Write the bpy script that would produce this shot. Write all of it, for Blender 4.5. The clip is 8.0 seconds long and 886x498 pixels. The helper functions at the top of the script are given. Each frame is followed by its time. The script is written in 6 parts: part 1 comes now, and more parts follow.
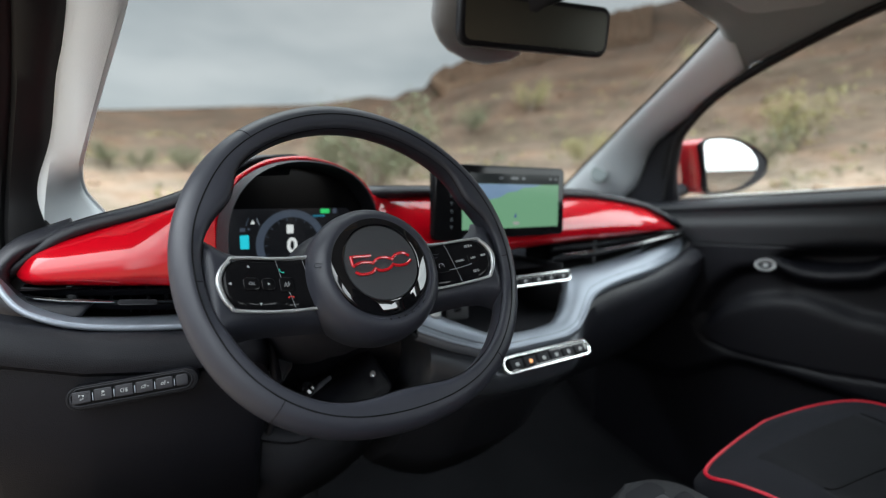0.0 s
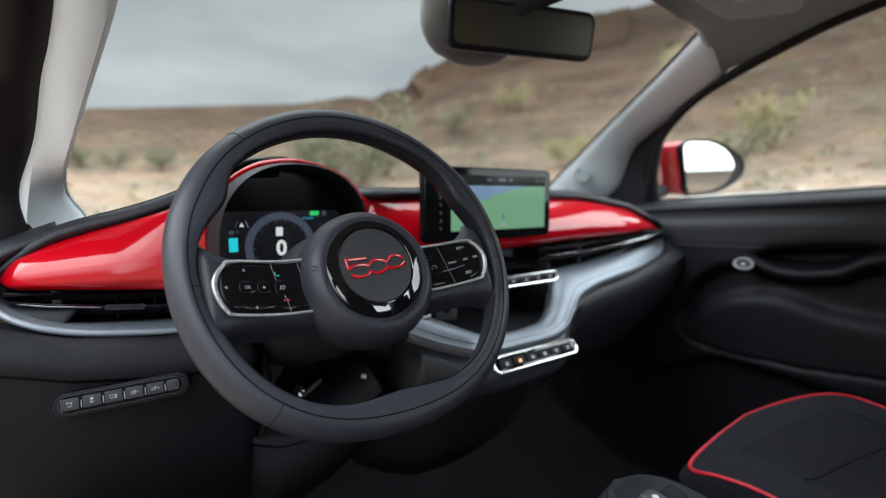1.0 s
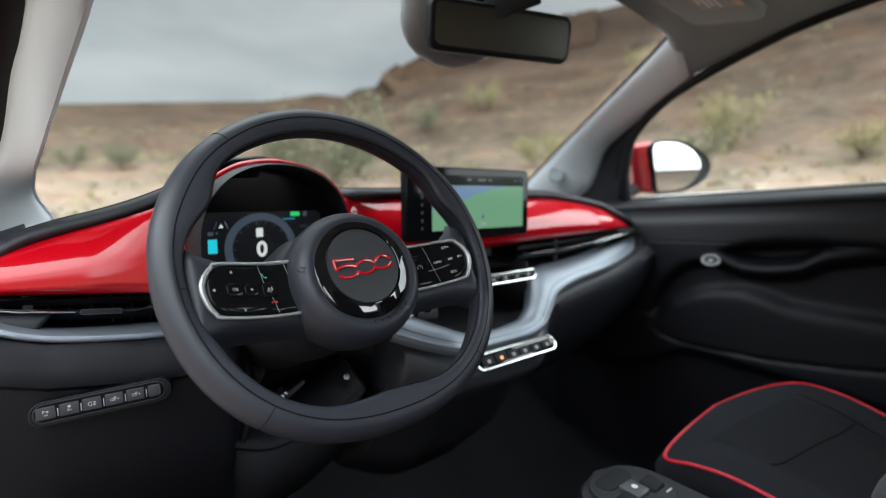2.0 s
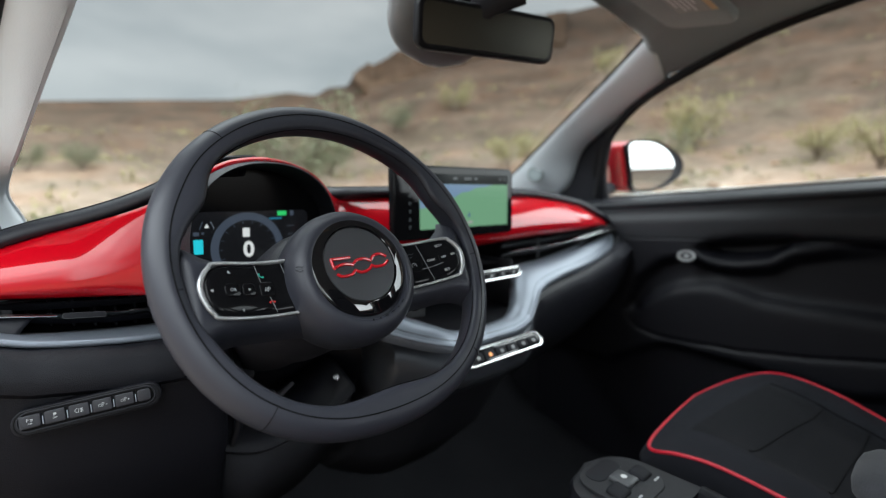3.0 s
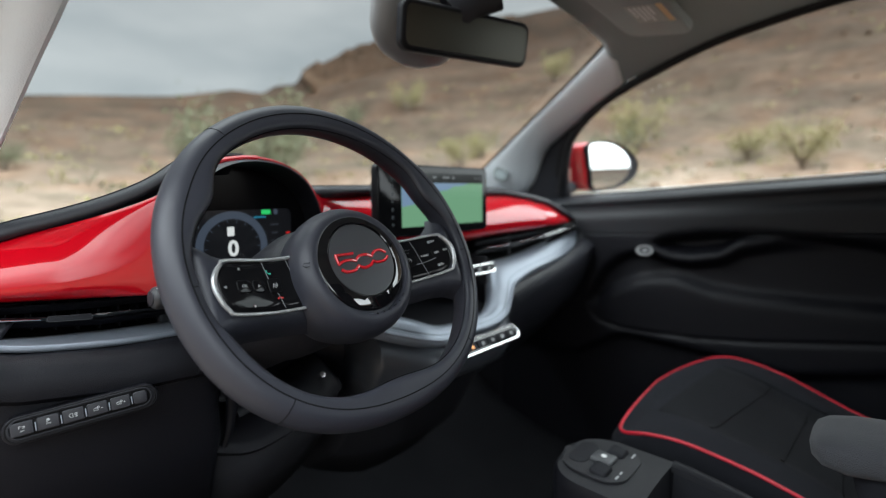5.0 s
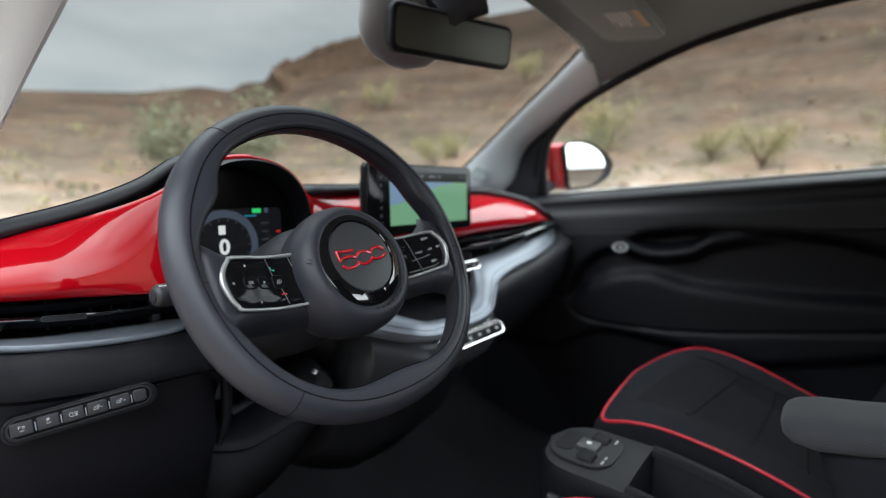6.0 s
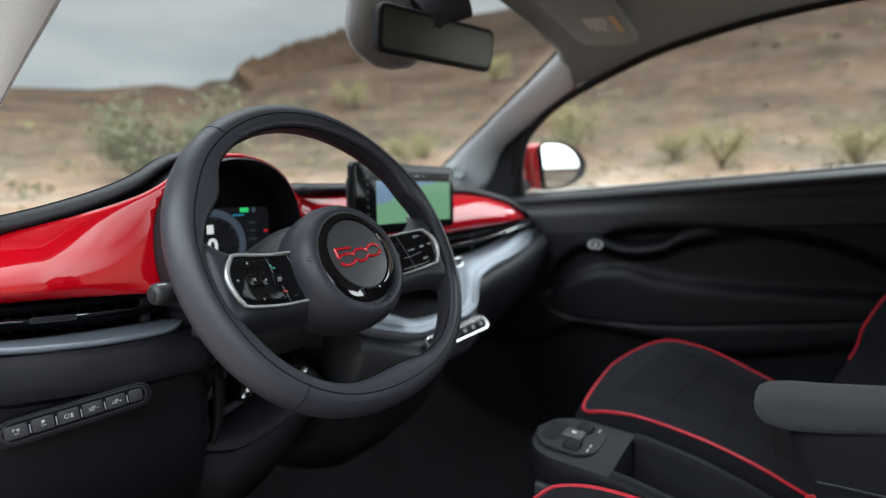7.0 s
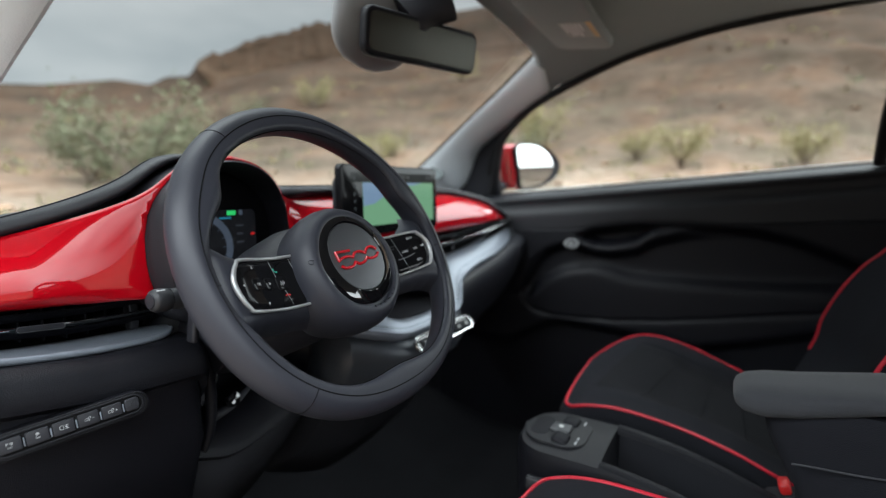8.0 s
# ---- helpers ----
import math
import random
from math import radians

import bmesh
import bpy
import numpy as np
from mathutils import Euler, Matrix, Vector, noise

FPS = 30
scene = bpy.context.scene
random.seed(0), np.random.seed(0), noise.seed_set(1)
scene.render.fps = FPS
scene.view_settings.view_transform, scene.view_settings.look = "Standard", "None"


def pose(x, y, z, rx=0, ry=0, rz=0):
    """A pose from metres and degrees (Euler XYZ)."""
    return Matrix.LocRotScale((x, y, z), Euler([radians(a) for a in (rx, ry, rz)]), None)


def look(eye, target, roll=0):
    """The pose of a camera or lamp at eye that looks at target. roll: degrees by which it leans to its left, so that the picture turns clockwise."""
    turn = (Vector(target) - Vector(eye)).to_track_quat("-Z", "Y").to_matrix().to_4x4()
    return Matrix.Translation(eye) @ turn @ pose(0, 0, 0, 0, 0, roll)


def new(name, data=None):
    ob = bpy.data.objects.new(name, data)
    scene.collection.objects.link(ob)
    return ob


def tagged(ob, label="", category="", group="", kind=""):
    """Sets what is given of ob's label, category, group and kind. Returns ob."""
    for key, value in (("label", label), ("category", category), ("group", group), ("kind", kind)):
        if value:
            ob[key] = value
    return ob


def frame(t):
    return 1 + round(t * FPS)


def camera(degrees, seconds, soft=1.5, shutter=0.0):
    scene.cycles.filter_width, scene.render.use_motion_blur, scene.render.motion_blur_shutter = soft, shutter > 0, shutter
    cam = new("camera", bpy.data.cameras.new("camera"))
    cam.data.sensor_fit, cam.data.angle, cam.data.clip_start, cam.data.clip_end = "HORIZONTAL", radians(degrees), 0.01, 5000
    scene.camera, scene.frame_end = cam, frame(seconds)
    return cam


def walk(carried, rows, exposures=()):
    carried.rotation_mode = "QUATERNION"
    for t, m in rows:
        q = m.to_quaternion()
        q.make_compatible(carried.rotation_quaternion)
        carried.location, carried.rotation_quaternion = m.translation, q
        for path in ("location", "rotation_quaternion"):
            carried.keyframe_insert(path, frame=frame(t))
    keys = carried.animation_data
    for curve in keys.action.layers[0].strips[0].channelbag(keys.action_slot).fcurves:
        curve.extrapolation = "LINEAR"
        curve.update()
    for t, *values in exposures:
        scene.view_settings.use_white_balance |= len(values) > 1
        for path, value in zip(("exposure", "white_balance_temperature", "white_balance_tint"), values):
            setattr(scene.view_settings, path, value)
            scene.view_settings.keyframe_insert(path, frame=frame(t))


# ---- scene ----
cam = camera(85.5, 8.0, soft=1.1)
PATH = [
    (0, (-0.537, 0.046, 1.036), (0.563, 1.699, 0.792), 0.6),
    (0.5, (-0.543, 0.047, 1.038), (0.583, 1.682, 0.795), 0.5),
    (1, (-0.55, 0.049, 1.038), (0.613, 1.658, 0.797), 0.5),
    (1.5, (-0.557, 0.05, 1.04), (0.652, 1.625, 0.797), 0.5),
    (3, (-0.584, 0.066, 1.038), (0.753, 1.533, 0.792), 0.2),
    (3.5, (-0.595, 0.071, 1.037), (0.777, 1.504, 0.792), 0.2),
    (4, (-0.606, 0.075, 1.038), (0.801, 1.475, 0.792), 0.2),
    (5.5, (-0.645, 0.088, 1.034), (0.863, 1.378, 0.789), 0.0),
    (6, (-0.66, 0.091, 1.034), (0.885, 1.336, 0.787), 0.0),
    (6.5, (-0.674, 0.096, 1.032), (0.908, 1.294, 0.786), -0.1),
    (7, (-0.687, 0.102, 1.032), (0.931, 1.252, 0.786), -0.1),
    (7.5, (-0.699, 0.112, 1.034), (0.957, 1.206, 0.788), -0.2),
    (8, (-0.712, 0.123, 1.036), (0.978, 1.163, 0.786), -0.3),
]
walk(cam, [(t, look(eye, target, roll)) for t, eye, target, roll in PATH])

# ---- light and sky ----
cam.data.dof.use_dof, cam.data.dof.focus_distance, cam.data.dof.aperture_fstop = True, 0.475, 2.7
scene.view_settings.exposure = 0.0
world = bpy.data.worlds.new("overcast_sky")
scene.world = world
world.use_nodes = True
wt = world.node_tree
wt.nodes.clear()
w_sky = wt.nodes.new("ShaderNodeTexSky")
w_sky.sky_type, w_sky.sun_disc = "NISHITA", False
w_sky.sun_elevation, w_sky.sun_rotation = radians(40), radians(-65)
w_coord = wt.nodes.new("ShaderNodeTexCoord")
w_map = wt.nodes.new("ShaderNodeMapping")
w_map.inputs["Scale"].default_value = (1.0, 1.0, 3.2)
w_noise = wt.nodes.new("ShaderNodeTexNoise")
w_noise.inputs["Scale"].default_value, w_noise.inputs["Detail"].default_value = 2.6, 5
w_ramp = wt.nodes.new("ShaderNodeValToRGB")
w_ramp.color_ramp.elements[0].position, w_ramp.color_ramp.elements[0].color = 0.3, (0.325, 0.37, 0.395, 1)
w_ramp.color_ramp.elements[1].position, w_ramp.color_ramp.elements[1].color = 0.72, (0.57, 0.605, 0.62, 1)
w_bg_clear, w_bg_cloud = wt.nodes.new("ShaderNodeBackground"), wt.nodes.new("ShaderNodeBackground")
w_bg_clear.inputs[1].default_value, w_bg_cloud.inputs[1].default_value = 0.08, 1.0
w_mix, w_out = wt.nodes.new("ShaderNodeMixShader"), wt.nodes.new("ShaderNodeOutputWorld")
w_mix.inputs[0].default_value = 0.9
wt.links.new(w_coord.outputs["Generated"], w_map.inputs["Vector"])
wt.links.new(w_map.outputs["Vector"], w_noise.inputs["Vector"])
wt.links.new(w_noise.outputs["Fac"], w_ramp.inputs["Fac"])
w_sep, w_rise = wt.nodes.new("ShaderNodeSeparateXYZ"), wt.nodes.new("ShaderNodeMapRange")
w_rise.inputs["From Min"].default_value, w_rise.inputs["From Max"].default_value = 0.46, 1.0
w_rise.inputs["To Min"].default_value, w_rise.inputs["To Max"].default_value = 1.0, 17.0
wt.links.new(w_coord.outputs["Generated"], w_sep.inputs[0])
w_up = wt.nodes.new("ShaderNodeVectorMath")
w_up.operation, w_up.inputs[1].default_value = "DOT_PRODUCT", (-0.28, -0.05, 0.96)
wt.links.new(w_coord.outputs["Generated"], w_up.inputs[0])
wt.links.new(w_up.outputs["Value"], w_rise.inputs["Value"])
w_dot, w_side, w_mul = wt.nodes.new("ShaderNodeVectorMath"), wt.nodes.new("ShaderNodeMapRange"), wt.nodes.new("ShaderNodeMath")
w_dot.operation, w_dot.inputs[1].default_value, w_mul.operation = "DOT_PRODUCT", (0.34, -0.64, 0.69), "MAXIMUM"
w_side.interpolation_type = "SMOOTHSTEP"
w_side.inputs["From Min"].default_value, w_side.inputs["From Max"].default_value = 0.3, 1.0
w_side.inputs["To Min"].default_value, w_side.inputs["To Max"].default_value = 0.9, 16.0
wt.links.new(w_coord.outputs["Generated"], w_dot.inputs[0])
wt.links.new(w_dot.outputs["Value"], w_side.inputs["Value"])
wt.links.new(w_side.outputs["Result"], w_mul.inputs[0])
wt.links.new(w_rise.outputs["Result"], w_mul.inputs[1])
w_low, w_mul_low = wt.nodes.new("ShaderNodeMapRange"), wt.nodes.new("ShaderNodeMath")
w_low.inputs["From Min"].default_value, w_low.inputs["From Max"].default_value = 0.1, 0.42
w_low.inputs["To Min"].default_value, w_low.inputs["To Max"].default_value = 1.38, 0.98
w_mul_low.operation = "MULTIPLY"
wt.links.new(w_sep.outputs["Z"], w_low.inputs["Value"])
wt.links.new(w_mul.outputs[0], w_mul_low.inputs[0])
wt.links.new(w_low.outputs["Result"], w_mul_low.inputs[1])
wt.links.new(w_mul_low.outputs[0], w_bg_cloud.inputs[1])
wt.links.new(w_ramp.outputs["Color"], w_bg_cloud.inputs["Color"])
wt.links.new(w_sky.outputs["Color"], w_bg_clear.inputs["Color"])
wt.links.new(w_bg_clear.outputs[0], w_mix.inputs[1])
wt.links.new(w_bg_cloud.outputs[0], w_mix.inputs[2])
wt.links.new(w_mix.outputs[0], w_out.inputs["Surface"])
sun = new("sun", bpy.data.lights.new("sun", "SUN"))
sun.data.energy, sun.data.angle, sun.data.color = 1.5, radians(40), (0.88, 0.95, 1.0)
sun.matrix_world = look((-6.5, 3.0, 6.0), (0, 0, 0))


# ---- materials ----
def material(name, colour, rough=0.5, metal=0.0, coat=0.0, grain=0.0, scale=400.0, vary=0.15, spot=6.0, sheen=0.0, spec=0.5):
    """A surface with colour that varies at two scales, and fine relief."""
    m = bpy.data.materials.new(name)
    m.use_nodes = True
    nt = m.node_tree
    b = nt.nodes["Principled BSDF"]
    b.inputs["Roughness"].default_value, b.inputs["Metallic"].default_value = rough, metal
    b.inputs["Coat Weight"].default_value, b.inputs["Coat Roughness"].default_value = coat, 0.04
    b.inputs["Sheen Weight"].default_value = sheen
    b.inputs["Specular IOR Level"].default_value = spec
    co = nt.nodes.new("ShaderNodeTexCoord")
    n1, n2 = nt.nodes.new("ShaderNodeTexNoise"), nt.nodes.new("ShaderNodeTexNoise")
    n1.inputs["Scale"].default_value, n1.inputs["Detail"].default_value = spot, 4
    n2.inputs["Scale"].default_value, n2.inputs["Detail"].default_value = scale, 2
    mixed = nt.nodes.new("ShaderNodeMix")
    mixed.data_type = "RGBA"
    mixed.inputs["A"].default_value = (*[c * (1 - vary) for c in colour], 1)
    mixed.inputs["B"].default_value = (*[min(1, c * (1 + vary)) for c in colour], 1)
    for n in (n1, n2):
        nt.links.new(co.outputs["Object"], n.inputs["Vector"])
    nt.links.new(n1.outputs["Fac"], mixed.inputs["Factor"])
    nt.links.new(mixed.outputs["Result"], b.inputs["Base Color"])
    if grain:
        bump = nt.nodes.new("ShaderNodeBump")
        bump.inputs["Strength"].default_value, bump.inputs["Distance"].default_value = grain, 0.001
        nt.links.new(n2.outputs["Fac"], bump.inputs["Height"])
        nt.links.new(bump.outputs["Normal"], b.inputs["Normal"])
    return m


def glow(name, colour, strength, spec=0.5):
    m = bpy.data.materials.new(name)
    m.use_nodes = True
    b = m.node_tree.nodes["Principled BSDF"]
    b.inputs["Base Color"].default_value = (0.01, 0.01, 0.01, 1)
    b.inputs["Roughness"].default_value, b.inputs["Specular IOR Level"].default_value = 0.1, spec
    b.inputs["Emission Color"].default_value = (*colour, 1)
    b.inputs["Emission Strength"].default_value = strength
    return m


def clear_glass(name, tint=(0.97, 0.98, 0.97)):
    m = bpy.data.materials.new(name)
    m.use_nodes = True
    nt = m.node_tree
    nt.nodes.clear()
    tr, gl, lw, pw, mu, mi, out = (nt.nodes.new("ShaderNode" + k) for k in ("BsdfTransparent", "BsdfGlossy", "LayerWeight", "Math", "Math", "MixShader", "OutputMaterial"))
    tr.inputs["Color"].default_value = (*tint, 1)
    gl.inputs["Roughness"].default_value = 0.0
    lw.inputs["Blend"].default_value = 0.5
    pw.operation, pw.inputs[1].default_value = "POWER", 5.0
    mu.operation, mu.inputs[1].default_value, mu.inputs[2].default_value = "MULTIPLY_ADD", 0.22, 0.006
    nt.links.new(lw.outputs["Facing"], pw.inputs[0])
    nt.links.new(pw.outputs[0], mu.inputs[0])
    nt.links.new(mu.outputs[0], mi.inputs[0])
    nt.links.new(tr.outputs[0], mi.inputs[1])
    nt.links.new(gl.outputs[0], mi.inputs[2])
    nt.links.new(mi.outputs[0], out.inputs["Surface"])
    return m


LEATHER = material("black_leather", (0.0275, 0.0292, 0.0392), 0.44, spec=0.42, grain=0.12, scale=1500, vary=0.1)
PLASTIC = material("black_grained_plastic", (0.0058, 0.0060, 0.0086), 0.48, spec=0.20, grain=0.45, scale=900, vary=0.15)
PLASTIC_SOFT = material("soft_touch_pad", (0.0135, 0.0140, 0.0190), 0.46, spec=0.4, grain=0.4, scale=1500, vary=0.12)
PLASTIC_DARK = material("matt_black_plastic", (0.0160, 0.0166, 0.0200), 0.6, spec=0.15, grain=0.2, scale=500)
GLOSS = material("piano_black", (0.005, 0.005, 0.006), 0.03, coat=0.8, vary=0.05)
RED = material("red_lacquer", (0.43, 0.0014, 0.008), 0.3, spec=0.03, coat=1.0, vary=0.04)
RED_PAINT = material("red_body_paint", (0.30, 0.005, 0.010), 0.3, coat=1.0, vary=0.05)
SATIN = material("satin_grey_trim", (0.215, 0.240, 0.282), 0.40, metal=0.5, grain=0.08, scale=900, vary=0.06)
PANEL_SATIN = material("satin_dark_panel", (0.052, 0.058, 0.069), 0.36, metal=0.35, grain=0.08, scale=900, vary=0.06)
CHROME = material("brushed_chrome", (0.78, 0.79, 0.80), 0.24, metal=1.0, vary=0.04)
SILVER = material("satin_silver_plastic", (0.50, 0.51, 0.52), 0.28, metal=0.6, vary=0.05)
PAD = material("smooth_black_pad", (0.007, 0.007, 0.008), 0.07, spec=0.13, vary=0.05)
DISPLAY = material("dark_display_glass", (0.006, 0.006, 0.007), 0.15, spec=0.06, vary=0.05)
MIRROR = material("mirror_glass", (0.48, 0.49, 0.495), 0.0, metal=1.0, vary=0.0)
MIRROR_DIM = material("dimmed_mirror_glass", (0.060, 0.060, 0.052), 0.3, metal=1.0, vary=0.0)
FABRIC = material("dark_seat_fabric", (0.0145, 0.0152, 0.0192), 0.85, spec=0.1, grain=0.6, scale=1100, vary=0.2, sheen=0.01)
FABRIC_INSERT = material("ribbed_seat_fabric", (0.0115, 0.0118, 0.0140), 0.9, spec=0.1, grain=0.8, scale=600, vary=0.25, sheen=0.02)
FABRIC_GREY = material("grey_armrest_fabric", (0.033, 0.035, 0.041), 0.9, grain=0.8, scale=900, vary=0.2, sheen=0.1)
PIPING = material("red_piping", (0.54, 0.008, 0.028), 0.4, grain=0.3, scale=1500)
# thread and seams, also painted shade in the vents and the AIRBAG letters
STITCH_AND_SHADE = material("black_thread_and_shade", (0.004, 0.004, 0.0045), 0.7, spec=0.1)
LINER = material("grey_headliner_cloth", (0.210, 0.240, 0.246), 0.9, grain=0.4, scale=900, vary=0.06, sheen=0.2)
PILLAR = material("light_grey_pillar_trim", (0.70, 0.745, 0.775), 0.8, grain=0.3, scale=700, vary=0.04)
CARPET = material("black_carpet", (0.0160, 0.0164, 0.0188), 0.95, spec=0.05, grain=0.9, scale=500, vary=0.4)
RUBBER = material("black_rubber_seal", (0.009, 0.009, 0.010), 0.5, spec=0.2, grain=0.1)
CLEAR = clear_glass("clear_window_glass")
DOOR_SOFT = material("soft_door_upper", (0.0105, 0.0114, 0.0145), 0.55, spec=0.35, grain=0.3, scale=800, vary=0.1)
CONSOLE_GREY = material("console_plate_grey", (0.0150, 0.0156, 0.0186), 0.5, spec=0.35, grain=0.3, scale=700, vary=0.1)
STALK_GREY = material("grey_moulded_plastic", (0.026, 0.027, 0.031), 0.45, spec=0.4, grain=0.2, scale=700, vary=0.1)
ICON = material("pale_print", (0.42, 0.43, 0.44), 0.5, vary=0.0)
ICON_DIM = material("dim_print", (0.20, 0.21, 0.22), 0.5, vary=0.0)
WHITE_PRINT = material("white_print", (0.7, 0.7, 0.7), 0.5, vary=0.0)


# ---- mesh helpers ----
PLACE = {}


def thing(name, at, label, category, kind="", group="", turn=None):
    ob = new(name)
    m = Matrix.Translation(at) @ (turn or Matrix())
    ob.matrix_basis = m
    PLACE[ob.name] = m
    return tagged(ob, label, category, group, kind)


def mesh_of(name, vf, mat, sharp=40):
    me = bpy.data.meshes.new(name)
    me.from_pydata([tuple(v) for v in vf[0]], [], vf[1])
    me.validate()
    me.materials.append(mat)
    me.polygons.foreach_set("use_smooth", [True] * len(me.polygons))
    me.set_sharp_from_angle(angle=radians(sharp))
    return me


def part(name, vf, mat, parent, label="", local=False, sharp=40, thick=0.0, shadow=True):
    """One mesh under a thing, or under a part; its vertices are given in the world, or in the thing's own axes where local."""
    m = PLACE[parent.name]
    verts = vf[0] if local else [m.inverted() @ Vector(v) for v in vf[0]]
    ob = new(name, mesh_of(name, (verts, vf[1]), mat, sharp))
    ob.parent = parent
    PLACE[ob.name] = m
    if label:
        tagged(ob, label)
    if thick:
        mod = ob.modifiers.new("thickness", "SOLIDIFY")
        mod.thickness, mod.offset = abs(thick), -1.0 if thick > 0 else 1.0
    ob.visible_shadow = shadow
    return ob


def lone(name, vf, mat, label, category, kind="", thick=0.0, sharp=40, shadow=True, group=""):
    ob = new(name, mesh_of(name, vf, mat, sharp))
    PLACE[ob.name] = Matrix()
    if thick:
        mod = ob.modifiers.new("thickness", "SOLIDIFY")
        mod.thickness, mod.offset = abs(thick), -1.0 if thick > 0 else 1.0
    ob.visible_shadow = shadow
    return tagged(ob, label, category, group, kind)


def join(*many):
    verts, faces = [], []
    for v, f in many:
        k = len(verts)
        verts += list(v)
        faces += [[i + k for i in q] for q in f]
    return verts, faces


def moved(vf, m):
    return [m @ Vector(v) for v in vf[0]], vf[1]


def sheet(rows, wrap_rows=False, wrap_cols=False, cap=False, keep=None):
    n, k = len(rows), len(rows[0])
    verts = [tuple(p) for r in rows for p in r]
    faces = []
    for i in range(n if wrap_rows else n - 1):
        for j in range(k if wrap_cols else k - 1):
            q = [i * k + j, i * k + (j + 1) % k, (i + 1) % n * k + (j + 1) % k, (i + 1) % n * k + j]
            if keep is None or keep([verts[a] for a in q]):
                faces.append(q)
    if cap:
        faces += [list(range(k))[::-1], [(n - 1) * k + j for j in range(k)]]
    return verts, faces


def spline(points, n, closed=False):
    """n points along a smooth curve through the given ones."""
    p = [Vector(q) for q in points]
    m = len(p)
    spans = m if closed else m - 1
    out = []
    for i in range(n):
        u = i / (n if closed else n - 1) * spans
        a = min(int(u), spans - 1)
        f = u - a
        g = [p[(a + d) % m] if closed else p[max(0, min(m - 1, a + d))] for d in (-1, 0, 1, 2)]
        out.append(0.5 * (2 * g[1] + (g[2] - g[0]) * f + (2 * g[0] - 5 * g[1] + 4 * g[2] - g[3]) * f * f + (3 * g[1] - g[0] - 3 * g[2] + g[3]) * f ** 3))
    return out


def tube(path, r, closed=False, seg=10, flat=1.0):
    """A round cord along a path; r: one radius, or one for each point."""
    p = [Vector(q) for q in path]
    n = len(p)
    radii = r if isinstance(r, (list, tuple)) else [r] * n
    rows, side = [], None
    for i in range(n):
        a = p[(i + 1) % n] if closed or i < n - 1 else p[i]
        b = p[i - 1] if closed or i > 0 else p[i]
        d = (a - b).normalized()
        if side is None:
            side = d.orthogonal().normalized()
        side = (side - d * side.dot(d)).normalized()
        up = d.cross(side)
        rows.append([p[i] + radii[i] * (math.cos(t) * side + flat * math.sin(t) * up) for t in [2 * math.pi * j / seg for j in range(seg)]])
    return sheet(rows, wrap_rows=closed, wrap_cols=True, cap=not closed)


def rrect(w, h, r, n=5):
    out = []
    for cx, cy, a in ((w / 2 - r, h / 2 - r, 0), (-w / 2 + r, h / 2 - r, 90), (-w / 2 + r, -h / 2 + r, 180), (w / 2 - r, -h / 2 + r, 270)):
        out += [(cx + r * math.cos(radians(a + 90 * i / n)), cy + r * math.sin(radians(a + 90 * i / n))) for i in range(n + 1)]
    return out


def slab(outline, depth, bevel=0.0, m=None):
    """A plate with the given outline, from z = 0 up to depth, its upper rim rounded."""
    c = Vector((sum(p[0] for p in outline) / len(outline), sum(p[1] for p in outline) / len(outline)))

    def ring(inset, z):
        out = []
        for i, p in enumerate(outline):
            a, b = Vector(outline[i - 1]), Vector(outline[(i + 1) % len(outline)])
            t = (b - a).normalized()
            nrm = Vector((-t.y, t.x))
            out.append((p[0] + nrm.x * inset, p[1] + nrm.y * inset, z))
        return out
    rows = [ring(0, 0)]
    if bevel:
        rows += [ring(bevel * (1 - math.cos(radians(a))), depth - bevel + bevel * math.sin(radians(a))) for a in (0, 30, 60, 90)]
    else:
        rows.append(ring(0, depth))
    vf = sheet(rows, wrap_cols=True, cap=True)
    return moved(vf, m) if m else vf


def rbox(size, r, m=None, seg=3):
    bm = bmesh.new()
    bmesh.ops.create_cube(bm, size=1)
    bmesh.ops.scale(bm, vec=size, verts=bm.verts)
    bmesh.ops.bevel(bm, geom=bm.edges[:], offset=r, segments=seg, profile=0.5, affect="EDGES")
    bm.verts.index_update()
    vf = [v.co.copy() for v in bm.verts], [[v.index for v in f.verts] for f in bm.faces]
    bm.free()
    return moved(vf, m) if m else vf


def lathe(profile, n=48, m=None):
    rows = [[(r * math.cos(2 * math.pi * i / n), r * math.sin(2 * math.pi * i / n), z) for i in range(n)] for r, z in profile]
    vf = sheet(rows, wrap_cols=True)
    for k, row in ((0, rows[0]), (len(rows) - 1, rows[-1])):
        vf[1].append([k * n + i for i in range(n)][:: -1 if k == 0 else 1])
    return moved(vf, m) if m else vf


def lettering(text, size, m, depth=0.0004, bold=0.0):
    """Text as a mesh, centred on the pose m, which it faces along its z."""
    cu = bpy.data.curves.new("text", "FONT")
    cu.body, cu.size, cu.extrude, cu.offset = text, size, depth, bold
    cu.align_x, cu.align_y, cu.resolution_u = "CENTER", "CENTER", 3
    ob = bpy.data.objects.new("text", cu)
    me = bpy.data.meshes.new_from_object(ob)
    vf = [m @ v.co for v in me.vertices], [list(f.vertices) for f in me.polygons]
    bpy.data.objects.remove(ob)
    bpy.data.meshes.remove(me)
    return vf


